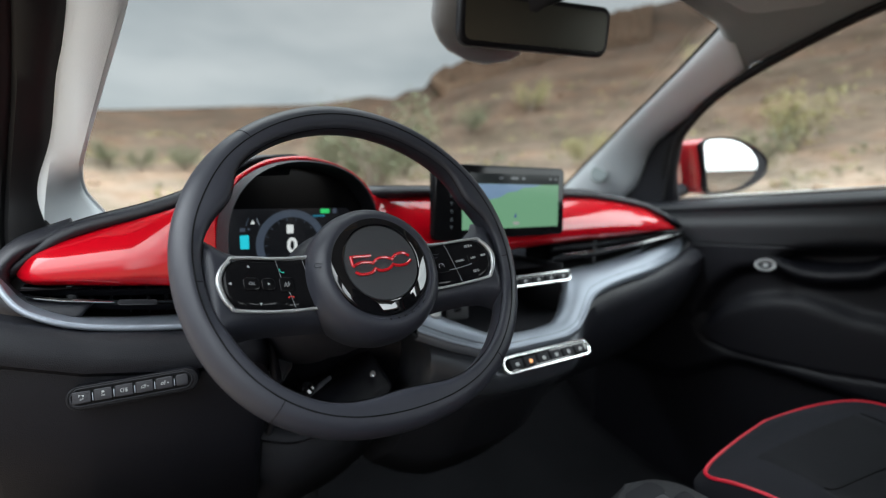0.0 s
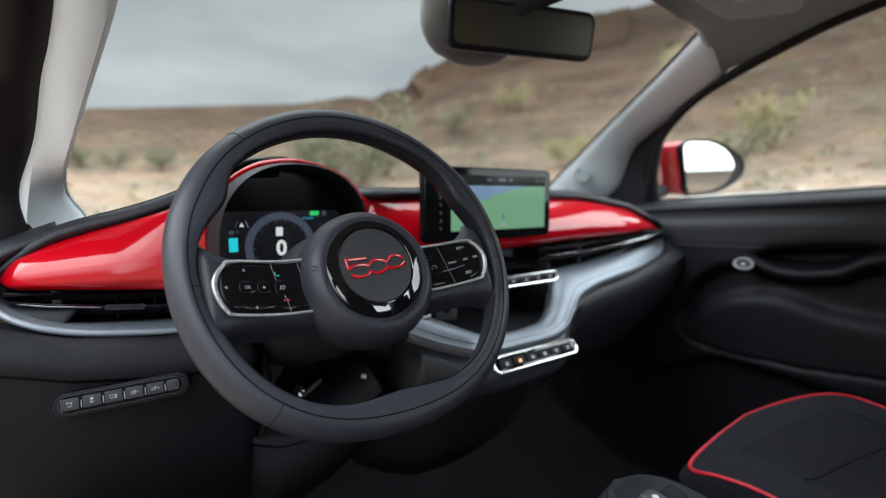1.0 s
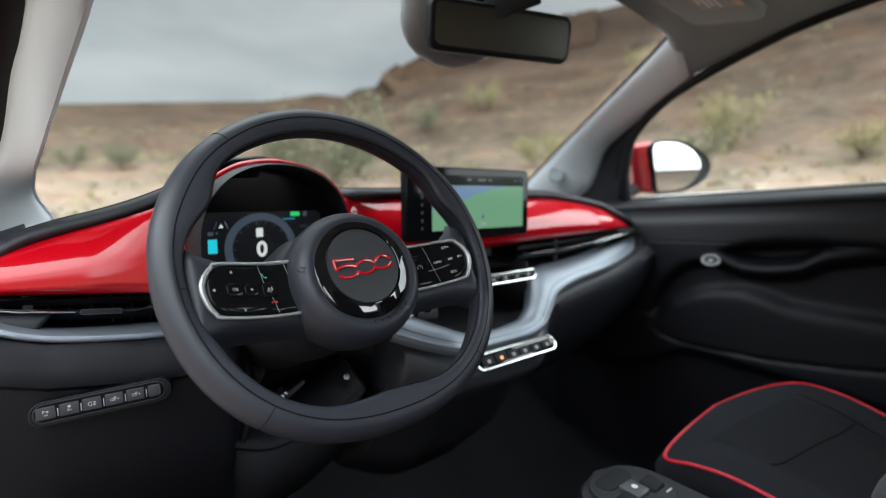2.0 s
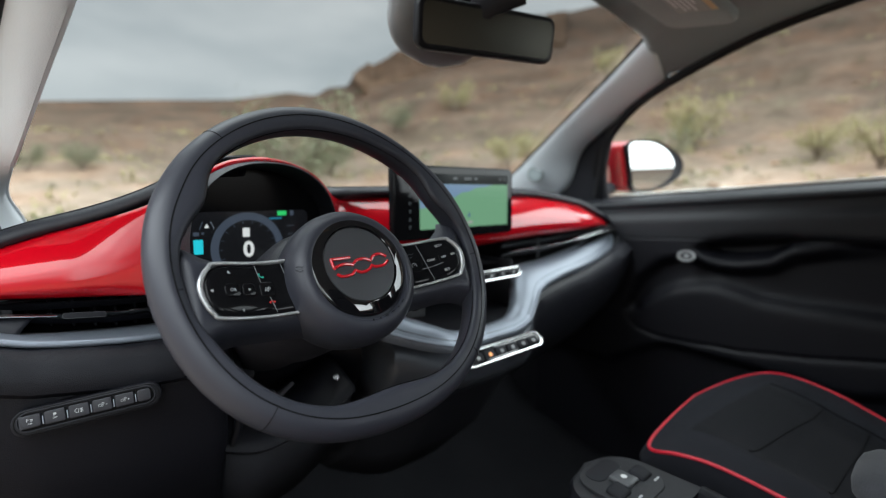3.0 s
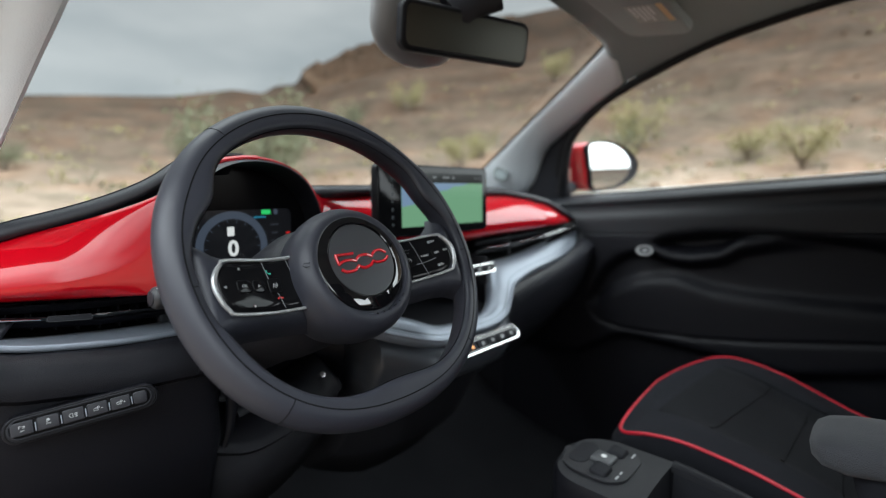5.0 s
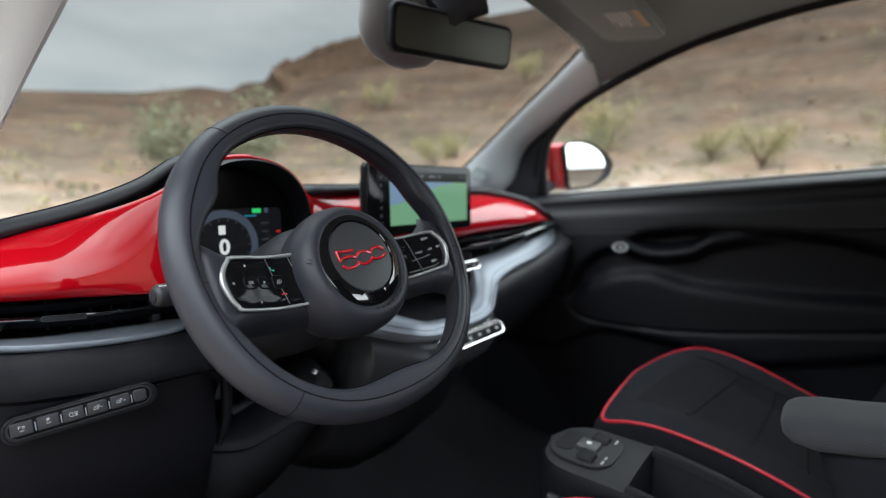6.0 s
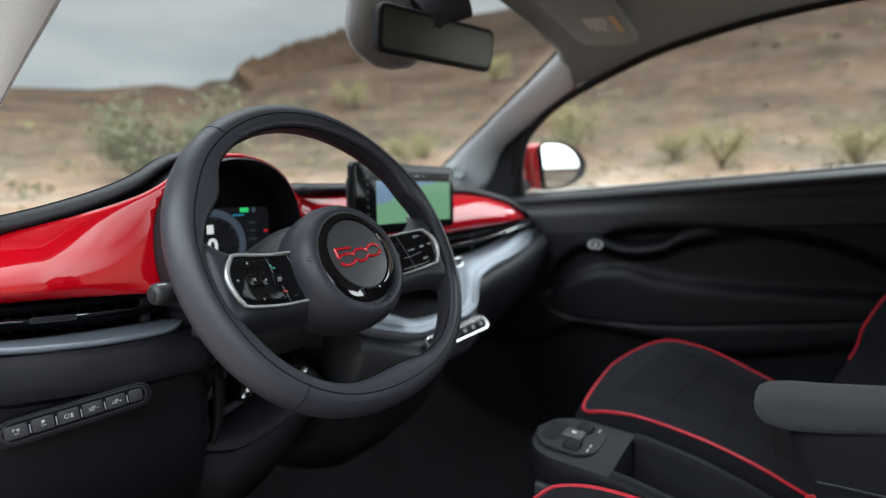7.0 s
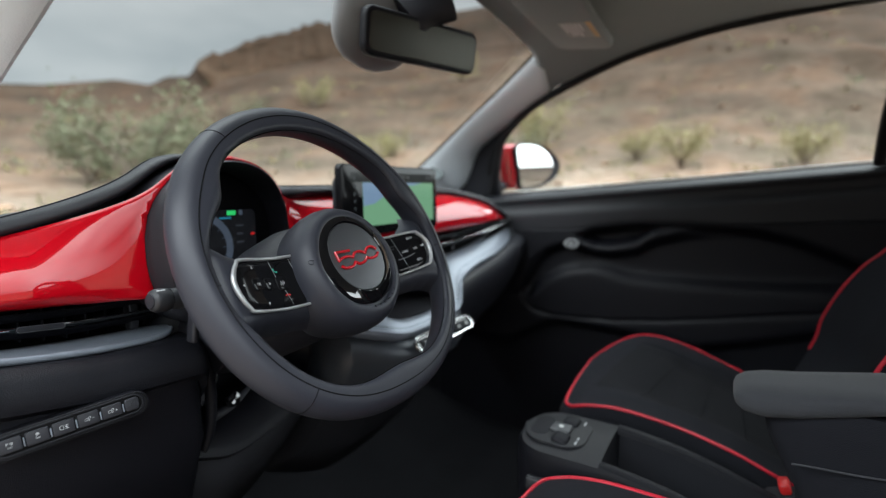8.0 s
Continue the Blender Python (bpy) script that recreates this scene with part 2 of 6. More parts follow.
def table(xs, ys, blur=0.0):
    """A smooth curve through a short table."""
    grid = np.linspace(xs[0], xs[-1], 600)
    v = np.interp(grid, xs, ys)
    if blur:
        k = max(1, int(blur / (grid[1] - grid[0])))
        kern = np.hanning(2 * k + 3)[1:-1]
        kern /= kern.sum()
        v = np.convolve(np.pad(v, len(kern) // 2, mode="reflect", reflect_type="odd"), kern, mode="valid")
    return lambda x: float(np.interp(x, grid, v))


def facing(at, towards=(0, -1, 0), up=(0, 0, 1)):
    """The pose of a plate at a place: its z looks along towards, its y goes up."""
    z = Vector(towards).normalized()
    x = Vector(up).cross(z).normalized()
    y = z.cross(x)
    m = Matrix((x, y, z)).transposed().to_4x4()
    m.translation = at
    return m


# ---- the desert outside ----
def rock_material(name, pale, dark, scale, bump):
    m = bpy.data.materials.new(name)
    m.use_nodes = True
    nt = m.node_tree
    b = nt.nodes["Principled BSDF"]
    b.inputs["Roughness"].default_value = 0.95
    b.inputs["Specular IOR Level"].default_value = 0.04
    co = nt.nodes.new("ShaderNodeTexCoord")
    mp = nt.nodes.new("ShaderNodeMapping")
    mp.inputs["Scale"].default_value = (1, 1, 5.0)
    n1, n2, n3 = (nt.nodes.new("ShaderNodeTexNoise") for _ in range(3))
    for n, s, d in ((n1, scale, 6), (n2, scale * 9, 5), (n3, scale * 0.25, 3)):
        n.inputs["Scale"].default_value, n.inputs["Detail"].default_value = s, d
        nt.links.new(mp.outputs["Vector"], n.inputs["Vector"])
    nt.links.new(co.outputs["Object"], mp.inputs["Vector"])
    r1 = nt.nodes.new("ShaderNodeValToRGB")
    r1.color_ramp.elements[0].position, r1.color_ramp.elements[0].color = 0.34, (*dark, 1)
    r1.color_ramp.elements[1].position, r1.color_ramp.elements[1].color = 0.62, (*pale, 1)
    nt.links.new(n1.outputs["Fac"], r1.inputs["Fac"])
    mx = nt.nodes.new("ShaderNodeMix")
    mx.data_type, mx.blend_type = "RGBA", "MULTIPLY"
    mx.inputs["Factor"].default_value = 0.75
    r2 = nt.nodes.new("ShaderNodeValToRGB")
    r2.color_ramp.elements[0].position, r2.color_ramp.elements[0].color = 0.3, (0.55, 0.5, 0.46, 1)
    r2.color_ramp.elements[1].position, r2.color_ramp.elements[1].color = 0.66, (1.15, 1.12, 1.1, 1)
    nt.links.new(n2.outputs["Fac"], r2.inputs["Fac"])
    nt.links.new(r1.outputs["Color"], mx.inputs["A"])
    nt.links.new(r2.outputs["Color"], mx.inputs["B"])
    nt.links.new(mx.outputs["Result"], b.inputs["Base Color"])
    # pale gravel low down, darker and browner with height, with ragged borders
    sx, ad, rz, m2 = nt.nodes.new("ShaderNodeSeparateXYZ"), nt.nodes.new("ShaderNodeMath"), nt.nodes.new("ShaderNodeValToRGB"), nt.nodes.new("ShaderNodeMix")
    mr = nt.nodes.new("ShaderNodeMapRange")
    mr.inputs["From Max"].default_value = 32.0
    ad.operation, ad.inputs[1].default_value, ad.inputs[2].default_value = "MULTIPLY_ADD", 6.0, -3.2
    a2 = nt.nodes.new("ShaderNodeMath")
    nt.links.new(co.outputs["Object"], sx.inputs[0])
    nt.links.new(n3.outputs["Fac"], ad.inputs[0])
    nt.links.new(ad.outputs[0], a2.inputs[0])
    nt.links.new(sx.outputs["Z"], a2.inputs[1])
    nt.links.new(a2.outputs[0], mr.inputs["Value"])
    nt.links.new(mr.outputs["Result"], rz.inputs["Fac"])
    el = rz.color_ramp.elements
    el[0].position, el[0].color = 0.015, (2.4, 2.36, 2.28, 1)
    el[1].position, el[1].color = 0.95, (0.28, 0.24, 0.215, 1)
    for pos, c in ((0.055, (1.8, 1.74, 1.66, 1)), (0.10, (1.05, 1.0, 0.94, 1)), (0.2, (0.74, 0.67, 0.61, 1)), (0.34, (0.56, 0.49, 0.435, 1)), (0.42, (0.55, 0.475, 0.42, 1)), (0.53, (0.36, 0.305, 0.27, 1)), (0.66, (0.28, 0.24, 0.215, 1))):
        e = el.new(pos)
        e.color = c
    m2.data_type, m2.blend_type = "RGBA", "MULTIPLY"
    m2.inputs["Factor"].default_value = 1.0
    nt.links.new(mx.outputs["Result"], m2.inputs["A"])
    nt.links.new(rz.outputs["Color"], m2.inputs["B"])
    # patches of rusty and of greyish soil
    n4, r4, m4 = nt.nodes.new("ShaderNodeTexNoise"), nt.nodes.new("ShaderNodeValToRGB"), nt.nodes.new("ShaderNodeMix")
    n4.inputs["Scale"].default_value, n4.inputs["Detail"].default_value = scale * 2.2, 6
    nt.links.new(co.outputs["Object"], n4.inputs["Vector"])
    nt.links.new(n4.outputs["Fac"], r4.inputs["Fac"])
    e4 = r4.color_ramp.elements
    e4[0].position, e4[0].color = 0.36, (1.10, 0.97, 0.89, 1)
    e4[1].position, e4[1].color = 0.66, (0.74, 0.79, 0.76, 1)
    e4.new(0.5).color = (1.0, 1.0, 1.0, 1)
    m4.data_type, m4.blend_type = "RGBA", "MULTIPLY"
    m4.inputs["Factor"].default_value = 0.9
    nt.links.new(m2.outputs["Result"], m4.inputs["A"])
    nt.links.new(r4.outputs["Color"], m4.inputs["B"])
    nt.links.new(m4.outputs["Result"], b.inputs["Base Color"])
    bp = nt.nodes.new("ShaderNodeBump")
    bp.inputs["Strength"].default_value, bp.inputs["Distance"].default_value = bump, 0.3
    nt.links.new(n2.outputs["Fac"], bp.inputs["Height"])
    nt.links.new(bp.outputs["Normal"], b.inputs["Normal"])
    return m


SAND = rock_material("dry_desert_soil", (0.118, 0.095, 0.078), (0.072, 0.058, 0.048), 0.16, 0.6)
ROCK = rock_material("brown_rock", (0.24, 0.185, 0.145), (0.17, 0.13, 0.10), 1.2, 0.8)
LEAF = material("grey_green_leaves", (0.108, 0.115, 0.064), 0.8, vary=0.3, spot=3.0)
DRYLEAF = material("yellow_dry_brush", (0.225, 0.20, 0.09), 0.85, vary=0.3, spot=3.0)
BARK = material("grey_bark", (0.13, 0.10, 0.075), 0.9, grain=0.5, scale=60)

skyline = table([-180, -90, -40, -12, -1, 4, 11, 19, 24.5, 27.5, 28.7, 31, 31.8, 34.5, 37.6, 44, 52, 62, 80, 98, 106, 115, 180],
                [2.0, 2.5, 5.0, 6.8, 7.3, 7.9, 8.7, 9.4, 10.5, 10.3, 11.2, 11.5, 13.0, 14.0, 15.4, 17.4, 18.4, 19.6, 22, 23, 12, 4, 1.5])


def ground_height(az, r):
    """Flat gravel round the car; from 16 m on it climbs to a ridge 75 m off, with a cliff band below the outcrop."""
    x, y = r * math.sin(radians(az)), r * math.cos(radians(az))
    soft = sum(skyline(az + d) for d in (-6, -4, -2, 0, 2, 4, 6)) / 7
    near_top = max(0.0, min(1.0, (r - 62) / 10))
    top = 1.04 + 75 * math.tan(radians(soft + (skyline(az) - soft) * near_top * near_top))
    p = max(0.0, (r - 16) / 59)
    bump = noise.fractal(Vector((x * 0.06, y * 0.06, 0)), 1.0, 2.1, 4)
    fine = noise.fractal(Vector((x * 0.4, y * 0.4, 3)), 1.0, 2.0, 3)
    if p < 1:
        cliff = 0.5 + 0.5 * math.tanh((p - 0.9) * 22)
        share = 0.11 if az > 30 else 0.08
        h = top * ((1 - share) * p ** 1.15 + share * cliff)
        h += (bump * 2.2 + fine * 0.35) * min(1, p * 3) * (1 - p) + fine * 0.03 * min(1, r / 8)
        h += 0.5 * math.sin(h * 1.5 + bump * 4) * min(1, p * 2) * (1 - p)
    else:
        h = top * (1 - 0.12 * min(1, (r - 75) / 120)) * max(0.2, 1 - max(0, r - 200) / 900) + (bump * 0.8 + fine * 0.3) * min(1, (r - 75) / 30)
    return h


def on_ground(az, r):
    return Vector((r * math.sin(radians(az)), r * math.cos(radians(az)), ground_height(az, r)))


azimuths = [-16 + 0.4 * i for i in range(340)] + [120 + 4 * i for i in range(1, 56)]
rings = [0.5, 1.5, 3, 4.5, 6, 8, 10, 12, 14] + [16 + 1.0 * i for i in range(50)] + [66 + 0.6 * i for i in range(18)] + [78, 82, 88, 96, 110, 130, 160, 200, 300, 450, 700, 1100, 2000]
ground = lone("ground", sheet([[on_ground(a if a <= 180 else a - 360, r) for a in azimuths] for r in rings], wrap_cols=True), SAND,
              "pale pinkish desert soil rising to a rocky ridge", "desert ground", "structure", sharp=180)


def bush(az, r, size, mat, label, seed):
    """A desert shrub: forked stems and a loose crown of small leaf clumps."""
    rnd = random.Random(seed)
    at = on_ground(az, r)
    ob = thing("bush", at, label, "bush", group="desert shrubs")
    stems, leaves = [], []
    for i in range(9):
        a = rnd.uniform(0, 6.28)
        tip = at + Vector((math.cos(a) * size * 0.45, math.sin(a) * size * 0.45, size * rnd.uniform(0.5, 0.85)))
        stems.append(tube(spline([at, at.lerp(tip, 0.5) + Vector((0, 0, 0.1 * size)), tip], 6), [0.03 * size * (1 - 0.14 * k) for k in range(6)], seg=5))
        for k in range(190):
            c = at.lerp(tip, rnd.uniform(0.45, 1.15)) + Vector([rnd.gauss(0, 0.12 * size) for _ in range(3)])
            c.z = max(c.z, at.z + 0.03)
            s = size * rnd.uniform(0.012, 0.032)
            u, v = Vector([rnd.gauss(0, 1) for _ in range(3)]).normalized() * s, Vector([rnd.gauss(0, 1) for _ in range(3)]).normalized() * s
            leaves.append(([c - u, c + v, c + u, c - v, c + 0.6 * u.cross(v) / s], [[0, 1, 4], [1, 2, 4], [2, 3, 4], [3, 0, 4]]))
    part("trunk", join(*stems), BARK, ob)
    part("crown", join(*leaves), mat, ob, sharp=180)
    return ob


GREEN_BUSH, DRY_BUSH = "grey-green desert bush on the dry slope", "low yellow-green dry brush on the gravel"
for i, (az, r, size, mat) in enumerate([(24.2, 20, 3.7, LEAF), (20.5, 22, 2.2, LEAF), (28.0, 24, 2.4, LEAF), (49, 24, 1.6, DRYLEAF), (51.5, 26, 1.5, DRYLEAF), (66, 22, 2.0, LEAF), (69, 26, 2.4, DRYLEAF),
                                          (79.5, 24, 1.5, DRYLEAF), (84, 22, 1.8, DRYLEAF), (0.5, 26, 1.1, LEAF), (4.5, 26, 1.2, LEAF), (-2, 28, 1.2, LEAF), (95, 22, 1.6, DRYLEAF), (43, 40, 2.2, DRYLEAF), (60, 44, 2.4, DRYLEAF), (36, 36, 2.0, LEAF)]):
    bush(az, r, size, mat, GREEN_BUSH if mat is LEAF else DRY_BUSH, i)


def boulder(az, r, size, seed):
    rnd = random.Random(seed)
    bm = bmesh.new()
    bmesh.ops.create_icosphere(bm, subdivisions=2, radius=size)
    off = Vector([rnd.uniform(0, 50) for _ in range(3)])
    for v in bm.verts:
        v.co *= 1 + 0.35 * noise.noise(v.co * (1.3 / size) + off)
        v.co.z *= 0.65
    bm.verts.index_update()
    vf = [v.co + on_ground(az, r) + Vector((0, 0, size * 0.25)) for v in bm.verts], [[v.index for v in f.verts] for f in bm.faces]
    bm.free()
    return vf


ROCK_DARK = rock_material("dark_ledge_rock", (0.235, 0.185, 0.145), (0.16, 0.122, 0.094), 0.8, 1.0)
ledge = []
for i in range(121):
    az = 31.6 + 0.2 * i
    n1, n2 = noise.noise(Vector((az * 0.9, 0.3, 0))), noise.noise(Vector((az * 2.6, 5.1, 0)))
    n3 = noise.noise(Vector((az * 1.7, 9.7, 0)))
    fade_in = min(1.0, 0.1 + (az - 31.6) / 2.0)
    top = 1.04 + 75 * math.tan(radians(skyline(az))) + (0.7 * n1 + 0.5 * n2) * fade_in
    row = []
    for r0, dz in ((76.5, -0.4), (75.2, 0.2), (74.2, 0.25), (73.3 + 0.5 * n3, -0.15), (72.7 + 0.7 * n2, -0.7), (72.4 + 0.6 * n1, -1.3), (71.6 + 0.8 * n3, -1.8), (70.9 + 0.6 * n2, -2.5), (69.8 + 0.6 * n1, -3.3), (67.5, -5.0)):
        r = r0 - 3.5
        row.append((r * math.sin(radians(az)), r * math.cos(radians(az)), 1.04 + (top - 1.04) * r / 74 + 0.85 * dz * fade_in))
    ledge.append(row)
lone("rock_outcrop", sheet(ledge), ROCK_DARK, "dark layered rock outcrop along the ridge", "rock", sharp=35, thick=0.4)


def tufts(count, seed, mat, label):
    """Low scrub: hundreds of small leafy tufts strewn over the slope."""
    rnd, all_of = random.Random(seed), []
    for i in range(count):
        at = on_ground(rnd.uniform(-8, 106), 17 + 34 * rnd.random() ** 1.5)
        size = rnd.uniform(0.25, 0.75)
        for k in range(16):
            c = at + Vector((rnd.gauss(0, 0.4 * size), rnd.gauss(0, 0.4 * size), abs(rnd.gauss(0.2, 0.22)) * size))
            s = size * rnd.uniform(0.07, 0.16)
            u, v = Vector([rnd.gauss(0, 1) for _ in range(3)]).normalized() * s, Vector([rnd.gauss(0, 1) for _ in range(3)]).normalized() * s
            all_of.append(([c - u, c + v, c + u, c - v, c + 0.6 * u.cross(v) / s], [[0, 1, 4], [1, 2, 4], [2, 3, 4], [3, 0, 4]]))
    return lone("scrub", join(*all_of), mat, label, "scrub", "stuff", sharp=180)


tufts(330, 21, DRYLEAF, "low yellow-green scrub strewn over the slope")
tufts(160, 22, LEAF, "low grey-green scrub strewn over the slope")
rnd = random.Random(5)
for i in range(26):
    lone("boulder", boulder(rnd.uniform(58, 104), rnd.uniform(14, 21), rnd.uniform(0.08, 0.26), i), ROCK, "weathered brown boulder lying on the gravel", "boulder", group="loose boulders", sharp=30)
scatter = [boulder(rnd.uniform(-10, 108), rnd.uniform(17, 55), rnd.uniform(0.06, 0.22), 100 + i) for i in range(140)]
lone("scree", join(*scatter), ROCK, "scattered broken stones on the slope", "stones", "stuff", sharp=30)

# ---- car shell ----
SEAL = [(0.69, 0.80, 1.02), (0.668, 0.775, 1.10), (0.647, 0.746, 1.179), (0.624, 0.663, 1.252), (0.607, 0.559, 1.301), (0.589, 0.395, 1.356), (0.581, 0.268, 1.381), (0.576, 0.155, 1.395),
        (0.574, 0.007, 1.402), (0.577, -0.115, 1.398), (0.60, -0.138, 1.30), (0.64, -0.130, 1.186), (0.68, -0.131, 1.085)]
WS_GLASS = [(0.70, 1.30, 0.925), (0.655, 1.19, 1.0), (0.62, 1.06, 1.08), (0.555, 0.85, 1.205), (0.52, 0.69, 1.308), (0.495, 0.58, 1.379)]
WS_EDGE = [(0.655, 1.19, 1.0), (0.62, 1.06, 1.08), (0.562, 0.85, 1.205), (0.532, 0.69, 1.308), (0.507, 0.58, 1.382)]
PILLAR_OUT = [(0.715, 1.02, 0.98), (0.69, 0.90, 1.05), (0.662, 0.837, 1.151), (0.642, 0.75, 1.210), (0.612, 0.585, 1.295)]


def pillar_rows():
    a, b = spline(WS_EDGE, 24), spline(PILLAR_OUT, 24)
    rows = []
    for i, (p, q) in enumerate(zip(a, b)):
        d = (q - p)
        inward = Vector((-1, -0.35, -0.1)).normalized()
        rows.append([p + Vector((0.012, 0.012, 0.004))] + [p + d * f + inward * (0.016 * math.sin(math.pi * f) ** 0.7) for f in [j / 9 for j in range(10)]] + [q + Vector((0.014, 0.0, 0.0))])
    return rows


other = lambda vf: ([(0.04 - v[0] - 0.1 * (v[2] - 1.08), v[1], v[2]) for v in vf[0]], [q[::-1] for q in vf[1]])
def left_pillar_rows():
    """The driver's pillar, between the door seal and the windscreen, seen from its side."""
    outer = spline([(-0.616, 0.80, 0.94), (-0.616, 0.78, 1.0), (-0.600, 0.74, 1.08), (-0.579, 0.65, 1.16), (-0.562, 0.555, 1.245), (-0.553, 0.45, 1.34), (-0.545, 0.40, 1.40)], 60)
    inner = spline([(-0.560, 1.08, 0.94), (-0.561, 1.06, 0.985), (-0.578, 0.90, 1.027), (-0.575, 0.76, 1.055), (-0.566, 0.70, 1.08), (-0.5447, 0.645, 1.14), (-0.522, 0.585, 1.205), (-0.512, 0.53, 1.26), (-0.500, 0.44, 1.34), (-0.492, 0.38, 1.40)], 60)
    glass = spline([(-0.612, 1.30, 0.95), (-0.607, 1.19, 1.0), (-0.598, 1.06, 1.08), (-0.553, 0.85, 1.205), (-0.530, 0.69, 1.308), (-0.515, 0.60, 1.382), (-0.51, 0.56, 1.42)], 60)
    rows = []
    for p, q, w in zip(outer, inner, glass):
        face = [p.lerp(q, f) + Vector((0.0, -0.64, -0.77)) * 0.007 * math.sin(math.pi * f) ** 0.7 for f in [j / 9 for j in range(9)]]
        bend = [q + Vector((-0.0035, -0.0005, 0)), q + Vector((-0.0010, 0.0015, 0)), q + Vector((0.0, 0.006, 0.001))]
        rows.append([p + Vector((-0.012, 0.01, 0))] + face + bend + [q.lerp(w, f) + Vector((-0.004, 0, 0)) * math.sin(math.pi * f) for f in (0.2, 0.4, 0.6, 0.8, 1.0)])
    return rows


for flip in (False, True):
    vf = sheet(left_pillar_rows() if flip else pillar_rows())
    pil = lone("a_pillar", vf, PILLAR, "light grey plastic windscreen pillar trim", "pillar", "structure", thick=0.004)
    tw = facing((0.616, 0.966, 1.086), (-0.80, -0.58, 0.15))
    tv = join(lathe([(0.001, 0.005), (0.016, 0.005), (0.017, 0.003), (0.0195, 0.003), (0.021, 0.008), (0.024, 0.006), (0.025, -0.004)], 32, tw))
    if not flip:
        part("tweeter_grille", tv, LINER, pil, "round speaker grille")

rail = spline([(0.59, 0.60, 1.305), (0.589, 0.395, 1.356), (0.581, 0.268, 1.381), (0.576, 0.155, 1.395), (0.574, 0.007, 1.402), (0.575, -0.2, 1.40), (0.56, -0.7, 1.36), (0.52, -1.3, 1.2)], 40)
rows = []
for i, p in enumerate(rail):
    f = i / 39
    crown = 1.398 + 0.035 * math.sin(min(1, f * 2.2) * math.pi / 2) - 0.16 * max(0, f - 0.5) * 2
    row = []
    for j in range(121):
        u = -1 + j / 60
        if i == 0:
            x = 0.585 * u
            k = max(0.0, (abs(x) - 0.472) / 0.113)
            y, z = 0.572 + 0.02 * min(1, abs(x) / 0.47) ** 2, 1.392 - 0.012 * min(1, abs(x) / 0.47) ** 2 - 0.084 * k
            x += 0.02
        else:
            y = p.y
            x = (p.x + 0.004) * u + 0.02 * (1 - u) * 0.5 + (0.0 if u > 0 else -0.015 * abs(u) * 0)
            z = crown - (crown - p.z) * abs(u) ** 5
        row.append((x, y, z))
    end = row[-1]
    row.append((end[0] + 0.022, end[1] + 0.004, end[2] + 0.004))
    rows.append(row)
headliner = lone("headliner", sheet(rows), LINER, "pale grey woven cloth headliner of the car", "headliner", "structure", thick=-0.003, sharp=180)
roof_rows = [[(x * 1.07, y, z + 0.05 - 0.02 * abs(x)) for x, y, z in r] for r in rows]
lone("roof", sheet(roof_rows), RED_PAINT, "glossy red painted car roof", "car roof", "structure", thick=-0.004, sharp=180)
# unseen strip, added to keep the roof's red bounce off the driver's pillar
lone("roof_rail_filler", sheet([[Vector(a[0]), Vector(a[0]).lerp(Vector(b[0]), 0.5) + Vector((-0.012, 0, -0.01)), Vector(b[0]) + Vector((-0.004, 0, -0.004))] for a, b in zip(rows, roof_rows)]), RUBBER, "added black strip closing the roof rail", "seal", "structure", thick=0.003)
# windscreen and its black band
left_edge = [Vector((0.0 - p.x - 0.1 * (p.z - 1.08), p.y, p.z)) for p in spline(WS_GLASS, 14)]
ws_rows = []
for a, b in zip(left_edge, spline(WS_GLASS, 14)):
    sag = max(0.0, (1.37 - a.z) / 0.37)
    ws_rows.append([a.lerp(b, -0.035 + 1.07 * k / 12) + Vector((0, 0.07 * sag * math.sin(math.pi * k / 12), 0.03 * sag * math.sin(math.pi * k / 12) + 0.02 * (1 - min(1, sag * 20)))) for k in range(13)])
ws_rows = [[p + Vector((0, 0.012, 0.006)) for p in r] for r in ws_rows]
windscreen = lone("window_1", sheet(ws_rows), CLEAR, "clear curved windscreen of the car", "windscreen", "structure", thick=0.004, sharp=180, shadow=False)
for flip in (False, True):
    vf = tube(spline([p + Vector((0.004, 0.012, 0.0)) for p in spline(WS_EDGE, 14)], 30), 0.0035, seg=8)
    lone("windscreen_seal", moved(other(vf), pose(-0.04, 0, 0)) if flip else vf, RUBBER, "thin black rubber windscreen seal", "seal", "structure")

# floor, bulkhead and rear of the cabin
floor_rows = [[(x, y, z) for x in np.linspace(-0.74, 0.74, 15)] for y, z in ((1.35, 0.62), (1.2, 0.42), (1.05, 0.30), (0.8, 0.24), (0.4, 0.23), (0.0, 0.24), (-0.4, 0.3), (-1.3, 0.4))]
lone("floor", sheet(floor_rows), CARPET, "black carpet on the car floor", "car floor", "structure", thick=0.02)
lone("bulkhead", sheet([[(x, 1.30, z) for x in (-0.74, 0, 0.74)] for z in (0.2, 0.6, 0.97)]), PLASTIC_DARK, "black bulkhead behind the dashboard", "bulkhead", "structure", thick=-0.02)
rear = [[(x, -1.25 + 0.25 * (z - 0.3), z) for x in np.linspace(-0.68, 0.68, 9)] for z in (0.25, 0.6, 0.95)]
lone("tailgate", sheet(rear), PLASTIC_DARK, "dark inner trim of the tailgate", "tailgate", "structure", thick=-0.02)
